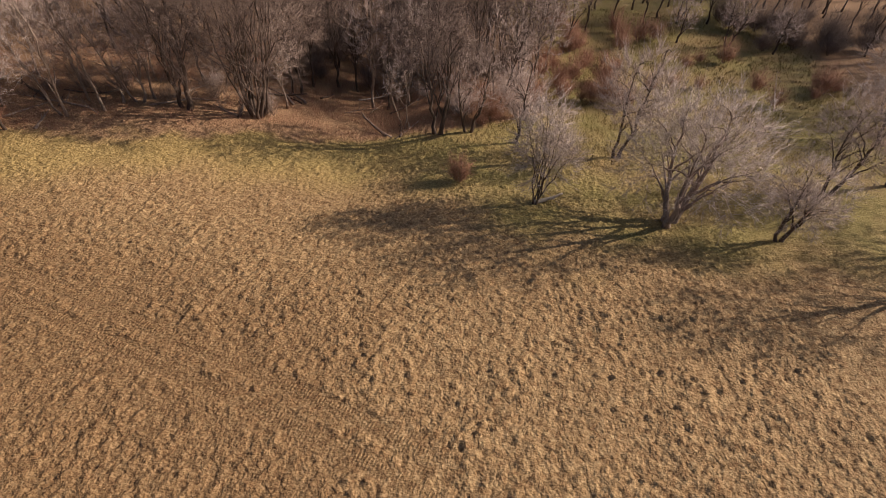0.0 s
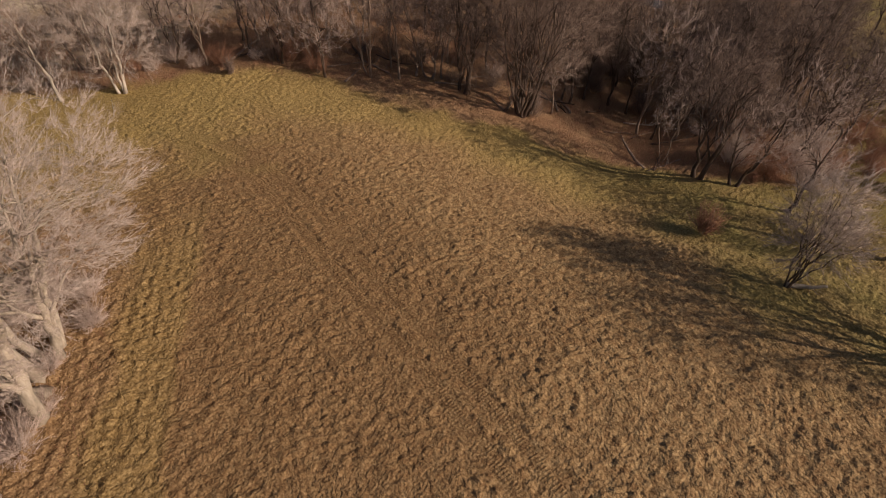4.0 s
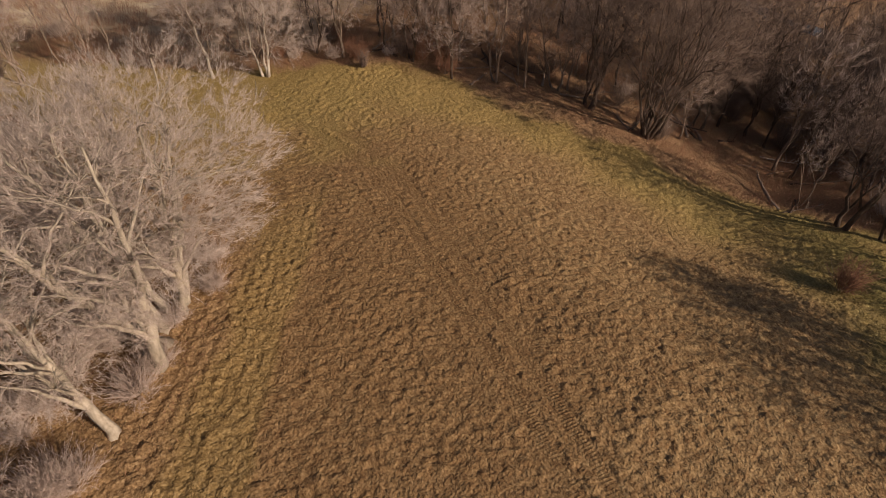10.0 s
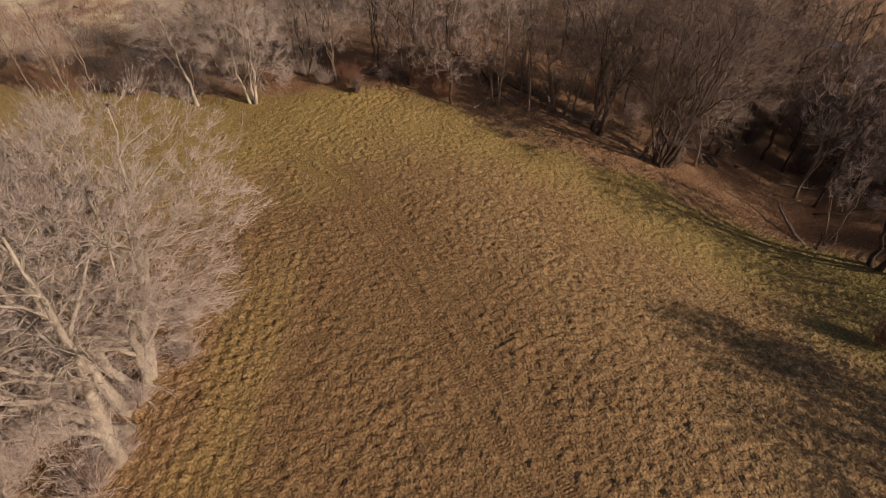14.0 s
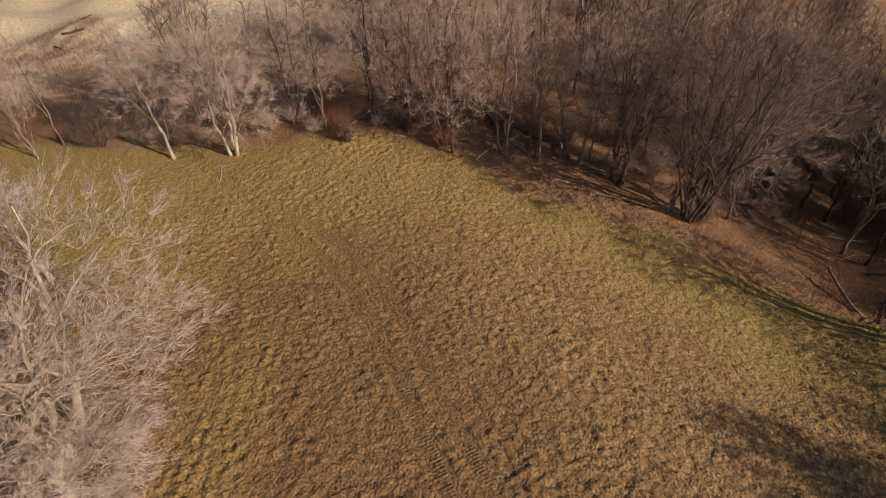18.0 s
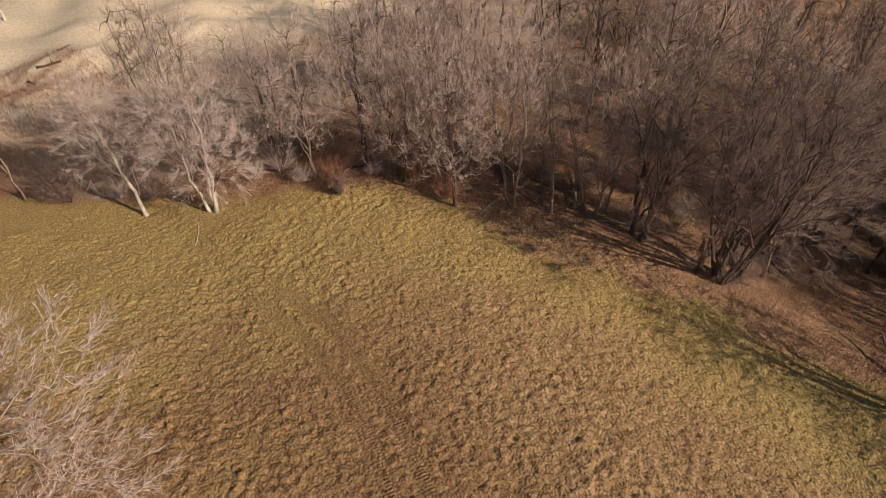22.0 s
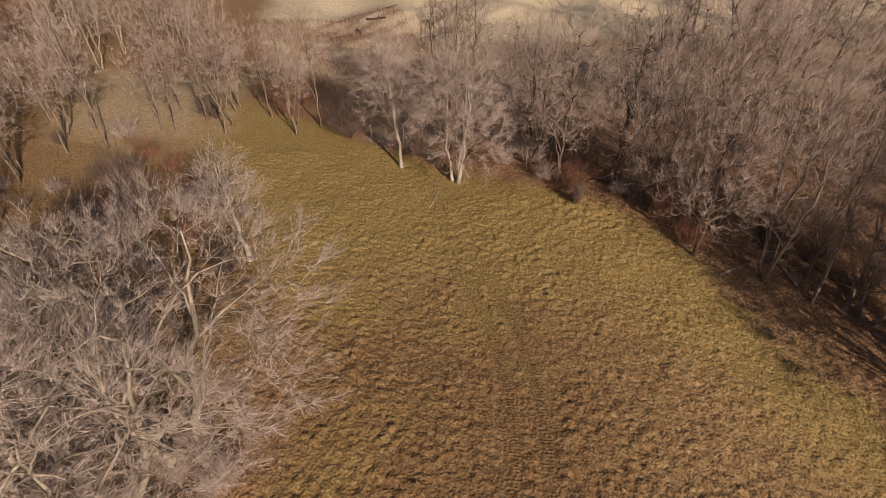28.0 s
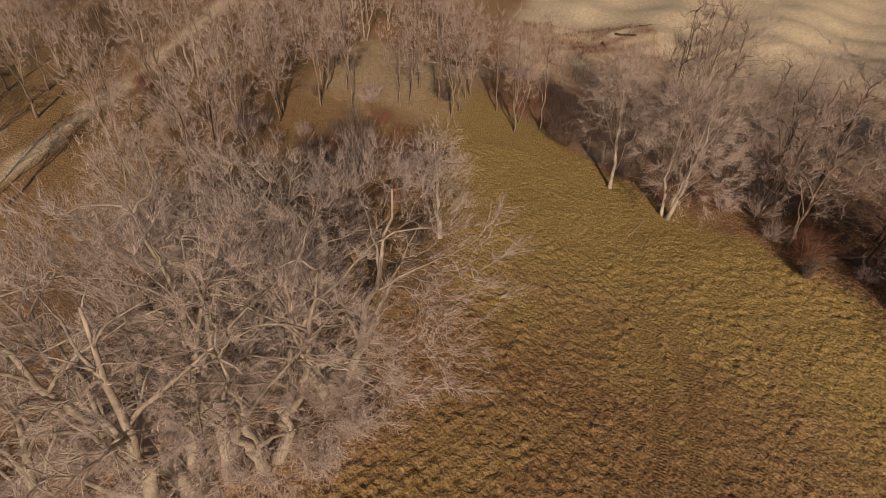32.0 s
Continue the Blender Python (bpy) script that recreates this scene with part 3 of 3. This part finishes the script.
stand(grow("willow_tree", 6, 12.6, 6.2, BARK_GREY, TWIG_PALE, 3, 0.36, (0.03, 0), 0.14, 7, 170, 2300, 6, 0.28, spray=0.0135, lets=420, split=True, curl=0.3, clumps=True), 18.4, 34.7, label="broad grey bare willow with forked trunk")
stand(grow("crooked_tree", 7, 7.8, 2.8, BARK_DARK, TWIG_PALE, 2, 0.2, (0.06, 0.03), 0.25, 6, 70, 900, 6, 0.15, spray=0.015, clumps=True), 26.6, 32.8, label="small dark-trunked bare tree on green grass")
stand(grow("bare_tree", 8, 11.5, 4.0, BARK_DARK, TWIG_GREY, 2, 0.22, (0.08, 0), 0.2, 7, 90, 1300, 6, 0.12, upright=0.15), 17.1, 46.6, label="dark-trunked bare tree behind the willow")
stand(grow("edge_tree", 9, 15.5, 5.0, BARK_DARK, TWIG_DARK, 2, 0.28, (0, 0), 0.2, 7, 150, 1400, 6, 0.12, spray=0.013, clumps=True), -0.9, 51.4, label="dark bare tree at the edge of the grass")
stand(grow("spreading_tree", 10, 15.5, 6.4, BARK_DARK, TWIG_DARK, 2, 0.34, (0, 0), 0.16, 8, 170, 2000, 6, 0.14, spray=0.013, clumps=True), -27.3, 51.2, label="dark spreading bare tree at the wood's edge")
stand(grow("clump_tree", 11, 19.5, 8.4, BARK_DARK, TWIG_DARK, 7, 0.26, (0.02, 0), 0.12, 4, 240, 3300, 6, 0.30, spray=0.013, clumps=True), -20.5, 52.6, label="big dark many-stemmed tree at the wood's edge")
stand(grow("tall_tree", 20, 17.5, 5.0, BARK_GREY, TWIG_GREY, 2, 0.36, (0.02, 0), 0.25, 9, 110, 600, 6, 0.1, 1.2, upright=0.2), -33.4, 70.6, label="tall bare tree standing deep in the wood", group="trees of the wood")
stand(grow("slim_tree", 18, 9.0, 1.6, BARK_GREY, TWIG_GREY, 2, 0.07, (-0.12, 0), 0.3, 4, 30, 90, 4, 0.2), -4.8, 54.0, label="slim leaning sapling at the wood's edge")
stand(grow("birch_tree", 12, 13.0, 3.8, BARK_WHITE, TWIG_PALE, 1, 0.2, (-0.08, -0.08), 0.3, 10, 90, 1300, 6, split=True, stout=0.85, clumps=True, spray=0.011, limb_bark=BARK_GREY), -58.3, 24.2, label="pale-barked slender bare tree at the meadow's corner")
stand(grow("forked_birch_tree", 13, 13.0, 4.8, BARK_WHITE, TWIG_PALE, 3, 0.22, (0.0, 0.03), 0.15, 6, 110, 1900, 7, 0.16, split=True, stout=0.85, clumps=True, spray=0.011, limb_bark=BARK_GREY), -54.3, 28.3, label="pale forked bare tree with white trunk base")
stand(grow("lone_pale_tree", 14, 10.2, 3.0, BARK_WHITE, TWIG_PALE, 1, 0.23, (-0.12, -0.1), 0.28, 9, 60, 620, 6, split=True, stout=0.85, clumps=True, spray=0.011, limb_bark=BARK_GREY), -47.1, 10.6, label="pale leaning bare tree beside the meadow")
WILLOWS = [(-21.8, -0.8, 10.0, 5.0, 1, (-0.4, -0.1), 0.34), (-25.0, 2.4, 14.5, 7.0, 2, (-0.12, 0.05), 0.44), (-26.3, 3.9, 14.0, 6.6, 2, (-0.05, -0.3), 0.40),
           (-27.9, 5.3, 13.0, 6.2, 3, (0.0, 0.1), 0.36), (-32.1, 7.2, 13.8, 7.9, 3, (0.04, 0.06), 0.34), (-34.8, 3.2, 12.0, 5.2, 3, (-0.04, -0.05), 0.34),
           (-29.0, -2.0, 11.0, 5.4, 2, (-0.1, -0.2), 0.32), (-40.0, -5.5, 8.5, 4.4, 3, (0.0, 0.0), 0.26)]
for i, (x, y, h, w, n, lean, r) in enumerate(WILLOWS):
    stand(grow("willow_tree", 60 + i, h, w, BARK_PALE, TWIG_PALE if i < 6 else TWIG_GREY, n, r, lean, 0.26, 10 if n < 3 else 6, 130, (1900, 3200, 2100, 2600, 4000, 1700, 900, 800)[i], 6, 0.27, spray=0.0085, lets=520, split=True, curl=0.2, stout=1.0, hollow=0.78, reach=0.62), x, y, label="great pale bare willow with spreading limbs", group="willows beside the meadow")
for i, (x, y, lean, low) in enumerate([(-39.5, 42.4, -0.05, 0.06), (-36.2, 45.9, -0.14, 0.12), (-33.7, 48.0, -0.1, 0.15), (-45, 41.5, 0.0, 0.08), (-51, 36.5, 0.03, 0.12), (-60.5, 29.5, 0.03, 0.15), (-48.5, 40.5, 0.03, 0.1),
                                       (-31.5, 50.8, -0.1, 0.1), (-42.3, 43.2, -0.05, 0.1), (-54.5, 35.2, 0.0, 0.1)]):
    stand(grow("wood_edge_tree", 30 + i, 13.5 + (i % 3), 3.5, (BARK_DARK, BARK_GREY)[i % 3 > 0], (TWIG_GREY, TWIG_DARK)[i % 3 == 2], 1 + i % 2, 0.15, (lean, -0.03), low, 8, 90, 560, 6, upright=0.25, spray=0.013), x, y, label="grey bare tree along the wood's edge", group="trees of the wood")
for i, (x, y) in enumerate([(-67.9, 3.2), (-70.7, 6.7), (-69.0, 9.2), (-72.5, 9.5), (-66.3, 15.2), (-67.6, 17.8), (-70.5, 13.0), (-73.5, 4.0), (-66.0, -1.5), (-65.3, -4.6), (-62.5, -7.5)]):
    stand(grow("slender_tree", 160 + i, 10.5 + (i % 3), 2.3, BARK_GREY, TWIG_PALE if i > 7 else TWIG_GREY, 1 + (i % 3 == 1), 0.10, (0.0, -0.04), 0.3, 6, 40, 130, 5, 0.1, 0.95, 6, 0.25), x, y, label="slender pale bare tree at the meadow's end", group="slender trees")
stand(grow("rusty_tree", 19, 10.0, 4.0, BARK_DARK, TWIG_RED, 2, 0.2, (0, 0), 0.2, 6, 60, 400, 6, 0.2, 1.6), -92.0, -14.0, label="tree with rust-brown foliage in the brush")
for i, (x, y, h) in enumerate([(2.3, 51.5, 9), (7.3, 49.0, 9), (10.9, 67, 11), (43.6, 85.5, 8), (50, 83, 7), (35.9, 86, 7), (6, 60, 11), (12, 80, 10)]):
    stand(grow("slope_tree", 40 + i, h, 0.34 * h, BARK_DARK, TWIG_GREY, 1 + (i % 3 == 0), 0.2, (0.06, 0), 0.2, 8, 60, 300, 4, thick=1.2, upright=0.15), x, y, label="dark bare tree on the grassy slope", group="trees of the slope")

for i, (x, y, h) in enumerate([(35.1, 41.0, 11), (42.5, 43.0, 13.5), (37, 27.3, 13), (45, 34, 12.5), (49.5, 55.0, 13), (54, 62, 13)]):
    stand(grow("slope_tree", 240 + i, h, 0.42 * h, BARK_DARK, TWIG_GREY, 2, 0.24, (0.05, 0), 0.18, 7, 90, 1100, 6, 0.22, spray=0.013, clumps=True), x, y, label="dark spreading bare tree on the grassy slope", group="trees of the slope")

# the woods: grown trees, each repeated
KINDS = [(BARK_GREY, TWIG_GREY), (BARK_DARK, TWIG_DARK), (BARK_GREY, TWIG_GREY), (BARK_DARK, TWIG_DARK), (BARK_GREY, TWIG_GREY), (BARK_PALE, TWIG_PALE)]
kinds = [grow("woodland_tree", 50 + i, 14.5, 3.1 + 0.3 * (i % 4), b, t, 1 + (i % 3 == 2), 0.17, (0.04 * (i - 3), 0.03), 0.22, 6 - 2 * (i % 3 == 2), 64, 270, 6, 0.2, 1.15, 6, 0.14, lets=70, stout=1.2) for i, (b, t) in enumerate(KINDS)]
rng = np.random.RandomState(77)
first = set()
spots = [(x, y) for x in np.arange(-112, 92, 5.3) for y in np.arange(-60, 120, 5.3)]
for x, y in spots:
    x, y = x + rng.uniform(-2.2, 2.2), y + rng.uniform(-2.2, 2.2)
    north = y - float(edge_y(x))
    in_north = north > 2.0 and y < 112 and -78 < x < (6 if y < 57 else 8 + 0.42 * (y - 55)) and not (x < -63 and y < 55)
    # the outer eastern trees are unseen, added to cast shade on the slope
    in_east = x > 62 and y > 60 or (x > 12 and y > 93)
    in_west = x < -67 and y < 17 and x > -106 and y > -20 and math.hypot(x + 75, y - 1) > 6 and not (x < -75 and y > 8)
    in_south = x < -38 and -46 < y < -4 and abs(y + 24) > 2.4 and x > -104
    if not (in_north or in_west or in_south or in_east) or (north > 30 and rng.rand() < (0.15 if in_north and x > -42 else 0.5)) or (-18 < x < 7 and north < 11 and in_north):
        continue
    k = rng.randint(5)
    turn, size, tall = rng.uniform(0, 360), rng.uniform(0.75, 1.12), rng.uniform(0.9, 1.12)
    if in_west or in_south:
        size *= 0.72
        k = (0, 2, 4, 0, 5)[rng.randint(5)]
    elif in_east:
        k = (1, 3)[rng.randint(2)]
    elif x < -30 and not (y > 62 and x > -50):
        k = (0, 2, 4, 1)[rng.randint(4)]
    else:
        # mostly dark kinds, whose colour stands in for this wood's deep shade
        k = (1, 3, 1, 3, 0)[rng.randint(5)]
    if k not in first:
        first.add(k)
        stand(kinds[k], x, y, turn, size, "bare grey-brown woodland tree" if k < 5 else "pale slender bare tree in the brush", "tree", "trees of the wood", tall)
    else:
        again(kinds[k], x, y, turn, size, tall)
for n in range(34):
    x, y = rng.uniform(-24, 8), rng.uniform(60, 100)
    again(kinds[(1, 3)[n % 2]], x, y, rng.uniform(0, 360), rng.uniform(0.8, 1.1))


# ---- undergrowth, dead wood and marks ----
def shrub(seed, height, spread, bark, twigs, stems=7, sprays=110):
    """A bush of thin stems that fan out from one root."""
    rng = np.random.RandomState(seed)
    top = new("shrub")
    for s in range(stems):
        az, out = 6.283 * s / stems + rng.uniform(-0.4, 0.4), rng.uniform(0.15, 0.8)
        d = np.array([math.cos(az) * out, math.sin(az) * out, 1.0])
        line = polyline(rng, (0.1 * d[0], 0.1 * d[1], -0.1), d, height * rng.uniform(0.7, 1.0), 6, 0.12, 0.02)
        soup = Soup()
        soup.tube(line, 0.03 * (1 - 0.8 * np.linspace(0, 1, 6)), 4)
        part("stem", soup.mesh("shrub_stem", bark), top)
    crown = Soup()
    tips = dome(rng, sprays, np.array([0, 0, height * 0.55]), spread, height * 0.5, 0.2)
    root = tips * (0.35, 0.35, 0.3) + rng.normal(0, 0.1, tips.shape)
    root[:, 2] = np.maximum(root[:, 2], 0.05)
    far = np.linalg.norm(tips - root, axis=1)
    crown.spikes(root, tips - root, far, np.full(sprays, 0.015), rng)
    pick = rng.randint(0, sprays, sprays * 5)
    u = rng.uniform(0.2, 1.0, len(pick))[:, None]
    d = (tips - root)[pick] / far[pick][:, None] * 0.8 + rng.normal(0, 0.45, (len(pick), 3)) + (0, 0, 0.2)
    crown.spikes(root[pick] + (tips - root)[pick] * u, d, rng.uniform(0.3, 0.8, len(pick)) * height / 2.5, np.full(len(pick), 0.011), rng)
    part("crown", crown.mesh("shrub_crown", twigs, False), top)["kind"] = "stuff"
    return top


stand(shrub(90, 3.2, 1.5, BARK_GREY, TWIG_RED, 8, 190), 1.2, 40.6, label="reddish-brown bare bush on the green grass", category="bush")
stand(shrub(91, 2.4, 0.8, BARK_DARK, TWIG_DARK, 5, 120), -47.3, 36.4, label="small dark bush at the wood's edge", category="bush")
stand(shrub(97, 4.5, 2.4, BARK_DARK, TWIG_DARK, 8, 260), -64.8, 20.4, label="dark dense bare thicket bush", category="bush")
for i, (x, y) in enumerate([(-57.8, 0.8), (-55.0, 2.5), (-53.0, -1.0), (-50.5, 3.0)]):
    stand(shrub(98 + i, 4.6, 2.2, BARK_DARK, (TWIG_DARK, TWIG_GREY)[i % 2], 8, 120), x, y, label="dark bare thicket beside the willows", category="bush", group="thicket bushes")
for i, (x, y) in enumerate([(8, 56), (10, 60), (9, 64), (12, 69), (11, 76), (5, 54.5), (1.5, 56), (3, 58), (6.5, 60.5)]):
    stand(shrub(104 + i, 4.2, 2.2, BARK_GREY, TWIG_RED if i % 2 else TWIG_GREY, 8, 200), x, y, label="tall reddish bare bush on the slope", category="bush", group="bushes of the slope")
slope_bush = stand(shrub(119, 3.4, 2.0, BARK_GREY, TWIG_RED, 5, 150), 14.0, 62.0, label="reddish-brown bare bush on the slope", category="bush", group="bushes of the slope")
rng = np.random.RandomState(31)
for n in range(46):
    x, y = (rng.uniform(11, 30), rng.uniform(60, 92)) if n < 32 else (rng.uniform(26, 56), rng.uniform(62, 92))
    again(slope_bush, x, y, rng.uniform(0, 360), rng.uniform(0.6, 1.3))
thicket = stand(shrub(115, 4.6, 2.5, BARK_DARK, TWIG_DARK, 5, 230), -6.0, 70.0, label="dense dark bare thicket in the wood", category="bush", group="thickets of the wood")
rng = np.random.RandomState(15)
for n in range(66):
    x, y = (rng.uniform(-22, 9), rng.uniform(67, 86 if n < 30 else 108)) if n < 46 else (rng.uniform(46, 76), rng.uniform(83, 98))
    again(thicket, x, y, rng.uniform(0, 360), rng.uniform(0.75, 1.3))
brushwood = stand(shrub(116, 2.2, 1.7, BARK_GREY, TWIG_GREY, 5, 230), -20.5, -3.0, label="low pale brown brushwood under the willows", category="bush", group="brushwood under the willows")
for n in range(34):
    x = rng.uniform(-36, -19)
    y = float(np.interp(x, SOUTH_X, SOUTH_Y)) - 1.5 - rng.uniform(0, 9)
    again(brushwood, x, y, rng.uniform(0, 360), rng.uniform(0.6, 1.15))
bushes = [shrub(92 + i, 2.8, 1.7, BARK_GREY, (TWIG_DARK, TWIG_RED, TWIG_GREY)[i % 3], 5) for i in range(4)]
rng = np.random.RandomState(5)
seen = set()
for n in range(176):
    zone = (0, 1, 3, 4, 4, 5)[n % 6]
    if zone < 3:
        x = rng.uniform(-66, 4)
        y = float(edge_y(x)) + 0.5 + rng.exponential(9.0)
    elif zone == 3:
        x, y = rng.uniform(-104, -68), rng.uniform(-22, 17)
    elif zone == 4:
        x = rng.uniform(-68, -30)
        y = float(np.interp(x, SOUTH_X, SOUTH_Y)) - 2.5 - rng.exponential(7.0)
    else:
        x, y = rng.uniform(-70, -57), rng.uniform(17, 27)
        if y < float(edge_y(x)) - 0.5:
            continue
    if zones(x, y)[2] > 0.3 or (zone == 4 and x > -46) or (-19 < x < 2 and 0 < y - float(edge_y(x)) < 9) or (zone < 3 and y - float(edge_y(x)) < 2.5 and rng.rand() < 0.6):
        continue
    k, turn, size = rng.randint(4), rng.uniform(0, 360), rng.uniform(0.5, 1.25)
    if k not in seen:
        seen.add(k)
        stand(bushes[k], x, y, turn, size, "leafless brown undergrowth bush", "bush", "bushes of the undergrowth")
    else:
        again(bushes[k], x, y, turn, size)


def dead_wood(seed, length, radius, bark, stubs=3):
    """A fallen trunk or bough with broken side branches, along x."""
    rng = np.random.RandomState(seed)
    top = new("fallen_log")
    line = polyline(rng, (-length / 2, 0, radius * 0.8), (1, 0, 0), length, 9, 0.07, 0.0)
    line[:, 2] = np.maximum(line[:, 2], radius * 0.5)
    soup = Soup()
    soup.tube(line, radius * (1 - 0.6 * np.linspace(0, 1, 9)) * rng.uniform(0.9, 1.1, 9), 8)
    part("trunk", soup.mesh("log_trunk", bark), top)
    for _ in range(stubs):
        p, d = on_line(line, rng.uniform(0.3, 0.95))
        limb = polyline(rng, p, d * 0.6 + rng.normal(0, 0.6, 3) + (0, 0, 0.5), length * rng.uniform(0.15, 0.35), 5, 0.15, 0.02)
        limb[:, 2] = np.maximum(limb[:, 2], 0.05)
        soup = Soup()
        soup.tube(limb, radius * 0.4 * (1 - 0.8 * np.linspace(0, 1, 5)), 5)
        part("branch", soup.mesh("log_branch", bark), top)
    return top


def lay(top, x, y, turn, label, group=""):
    slope = math.degrees(math.atan2(float(land(x + math.cos(radians(turn)), y + math.sin(radians(turn))) - land(x, y)), 1.0))
    top.matrix_basis = pose(x, y, float(land(x, y)) + 0.03, 0, -slope, turn)
    tagged(top, label, "log", group)


lay(dead_wood(120, 3.4, 0.06, BARK_PALE, 2), -52.4, 26.2, 134, "thin pale fallen branch lying on the meadow")
lay(dead_wood(121, 3.8, 0.15, BARK_WHITE, 5), -9.8, 65.5, 30, "whitish fallen tree lying on the bank")
lay(dead_wood(122, 3.0, 0.13, BARK_DARK, 3), -15.0, 63.0, 65, "dark broken branch lying on the bank")
lay(dead_wood(123, 2.6, 0.22, BARK_PALE, 1), 8.9, 37.3, 10, "grey weathered log lying in the grass")
lay(dead_wood(124, 3.5, 0.30, BARK_PALE, 2), -26.4, 2.6, 160, "split pale willow trunk lying under the tree")
lay(dead_wood(126, 3.2, 0.24, BARK_DARK, 5), -99.5, 29.6, 55, "dark log half buried in the sand")
rng = np.random.RandomState(8)
for n in range(34):
    x = rng.uniform(-50, 2)
    y = float(edge_y(x)) + rng.uniform(0.5, 12)
    lay(dead_wood(130 + n, rng.uniform(2.5, 7), rng.uniform(0.07, 0.2), (BARK_DARK, BARK_GREY)[n % 2], 2 + n % 3), x, y, rng.uniform(0, 180), "fallen grey-brown log in the leaf litter", "fallen logs of the wood")


def weeds():
    """Dry reddish stalks at the foot of the woods."""
    rng = np.random.RandomState(44)
    n = 100000
    x = rng.uniform(-104, 14, n)
    y = np.where(rng.rand(n) < 0.65, edge_y(x) + rng.uniform(-1.5, 22, n), rng.uniform(-26, 16, n))
    litter = zones(x, y)[0]
    keep = (rng.rand(n) < litter) & (wave(x, y, 2.2, 45) > -0.45)
    x, y = x[keep], y[keep]
    n = len(x)
    soup = Soup()
    p = np.stack([x, y, land(x, y) - 0.03], 1)
    soup.spikes(p, rng.normal(0, 0.35, (n, 3)) + (0, 0, 1), rng.uniform(0.35, 1.1, n), np.full(n, 0.014), rng)
    tagged(new("dead_weeds", soup.mesh("dead_weeds", TWIG_RED, False)), "dry reddish-brown weed stalks under the trees", "weeds", kind="stuff")


weeds()


def track_marks():
    """Two ribbed ruts that a tracked machine pressed into the meadow."""
    cx, cy, dx, dy = TRACK
    rng = np.random.RandomState(52)
    for side in (-0.92, 0.92):
        x, y = cx - dy * side, cy + dx * side
        keep = (x > -43) & (x < 0)
        x, y, tx, ty = x[keep], y[keep], dx[keep], dy[keep]
        n = len(x)
        z = land(x, y) + bumps(x, y)
        up, half, deep = 0.045 * (0.7 + 0.5 * wave(x, y, 1.8, 51)) * rng.uniform(0.7, 1.2, n), 0.42 * rng.uniform(0.85, 1.05, n), 0.07
        corner = []
        for a, b, top in ((-1, -deep, 0), (1, -deep, 0), (1, deep, 0), (-1, deep, 0), (-0.85, 0, 1), (0.85, 0, 1)):
            corner.append(np.stack([x - ty * a * half + tx * b, y + tx * a * half + ty * b, z + np.where(top, up, -0.06)], 1))
        v = np.stack(corner, 1).reshape(-1, 3)
        k = np.arange(n)[:, None] * 6
        f = np.concatenate([k + t for t in ((0, 1, 5), (0, 5, 4), (2, 3, 4), (2, 4, 5), (0, 4, 3), (1, 2, 5))])
        me = mesh_of("track_mark", v, f, GROUND)
        give_zones(me, v[:, 0], v[:, 1])
        tagged(new("track_mark", me), "ribbed rut pressed into the meadow by tracks", "track mark", "machine tracks", "stuff")


track_marks()


def creek():
    """A still reach of water behind the wood."""
    m, nodes, links, bsdf = material("creek_water")
    bsdf.inputs["Base Color"].default_value = (0.07, 0.065, 0.06, 1)
    bsdf.inputs["Roughness"].default_value = 0.12
    geo = nodes.new("ShaderNodeNewGeometry")
    ripple = tex_noise(nodes, links, 2.5, 3, 0.5, geo.outputs["Position"])
    bump = nodes.new("ShaderNodeBump")
    bump.inputs["Strength"].default_value, bump.inputs["Distance"].default_value = 0.25, 0.03
    links.new(ripple.outputs["Fac"], bump.inputs["Height"])
    links.new(bump.outputs["Normal"], bsdf.inputs["Normal"])
    x = np.linspace(-33, -6, 28)
    y = 108.5 + 1.6 * np.sin(x * 0.3) + 0.22 * (x + 20)
    half = 1.9 + 0.5 * np.sin(x * 0.9)
    v = np.concatenate([np.stack([x, y - half, land(x, y) + 0.16], 1), np.stack([x, y + half, land(x, y) + 0.16], 1)])
    k = np.arange(27)
    f = np.concatenate([np.stack([k, k + 1, k + 29], 1), np.stack([k, k + 29, k + 28], 1)])
    tagged(new("water", mesh_of("water", v, f, m, True)), "still grey creek water behind the trees", "creek", kind="structure")


creek()


def post():
    """A pale snapped-off trunk that stands in the sand."""
    top = new("broken_trunk")
    rng = np.random.RandomState(3)
    soup = Soup()
    soup.tube(polyline(rng, (0, 0, -0.3), (-0.1, 0, 1), 2.7, 7, 0.03, 0.0), 0.24 * np.array([1.3, 1.0, 0.95, 0.9, 0.85, 0.8, 0.45]), 9)
    part("trunk", soup.mesh("broken_trunk_trunk", BARK_WHITE), top)
    stub = Soup()
    stub.tube(polyline(rng, (-0.15, 0, 1.6), (0.6, 0.3, 0.8), 0.6, 4, 0.05, 0.0), 0.09 * np.array([1.0, 0.8, 0.7, 0.4]), 6)
    part("branch", stub.mesh("broken_trunk_branch", BARK_WHITE), top)
    stand(top, -126.7, 31.4, label="pale broken tree trunk standing in sand", category="dead tree")


post()
lay(dead_wood(180, 2.4, 0.14, BARK_DARK, 2), -96.7, 26.5, 10, "short dark branch lying on the sand")
lay(dead_wood(181, 3.2, 0.08, BARK_GREY, 2), -98.2, 38.6, 60, "thin grey branch lying on the sand")
lay(dead_wood(182, 2.6, 0.10, BARK_DARK, 3), -104.0, 33.0, 120, "dark driftwood branch lying on the sand")
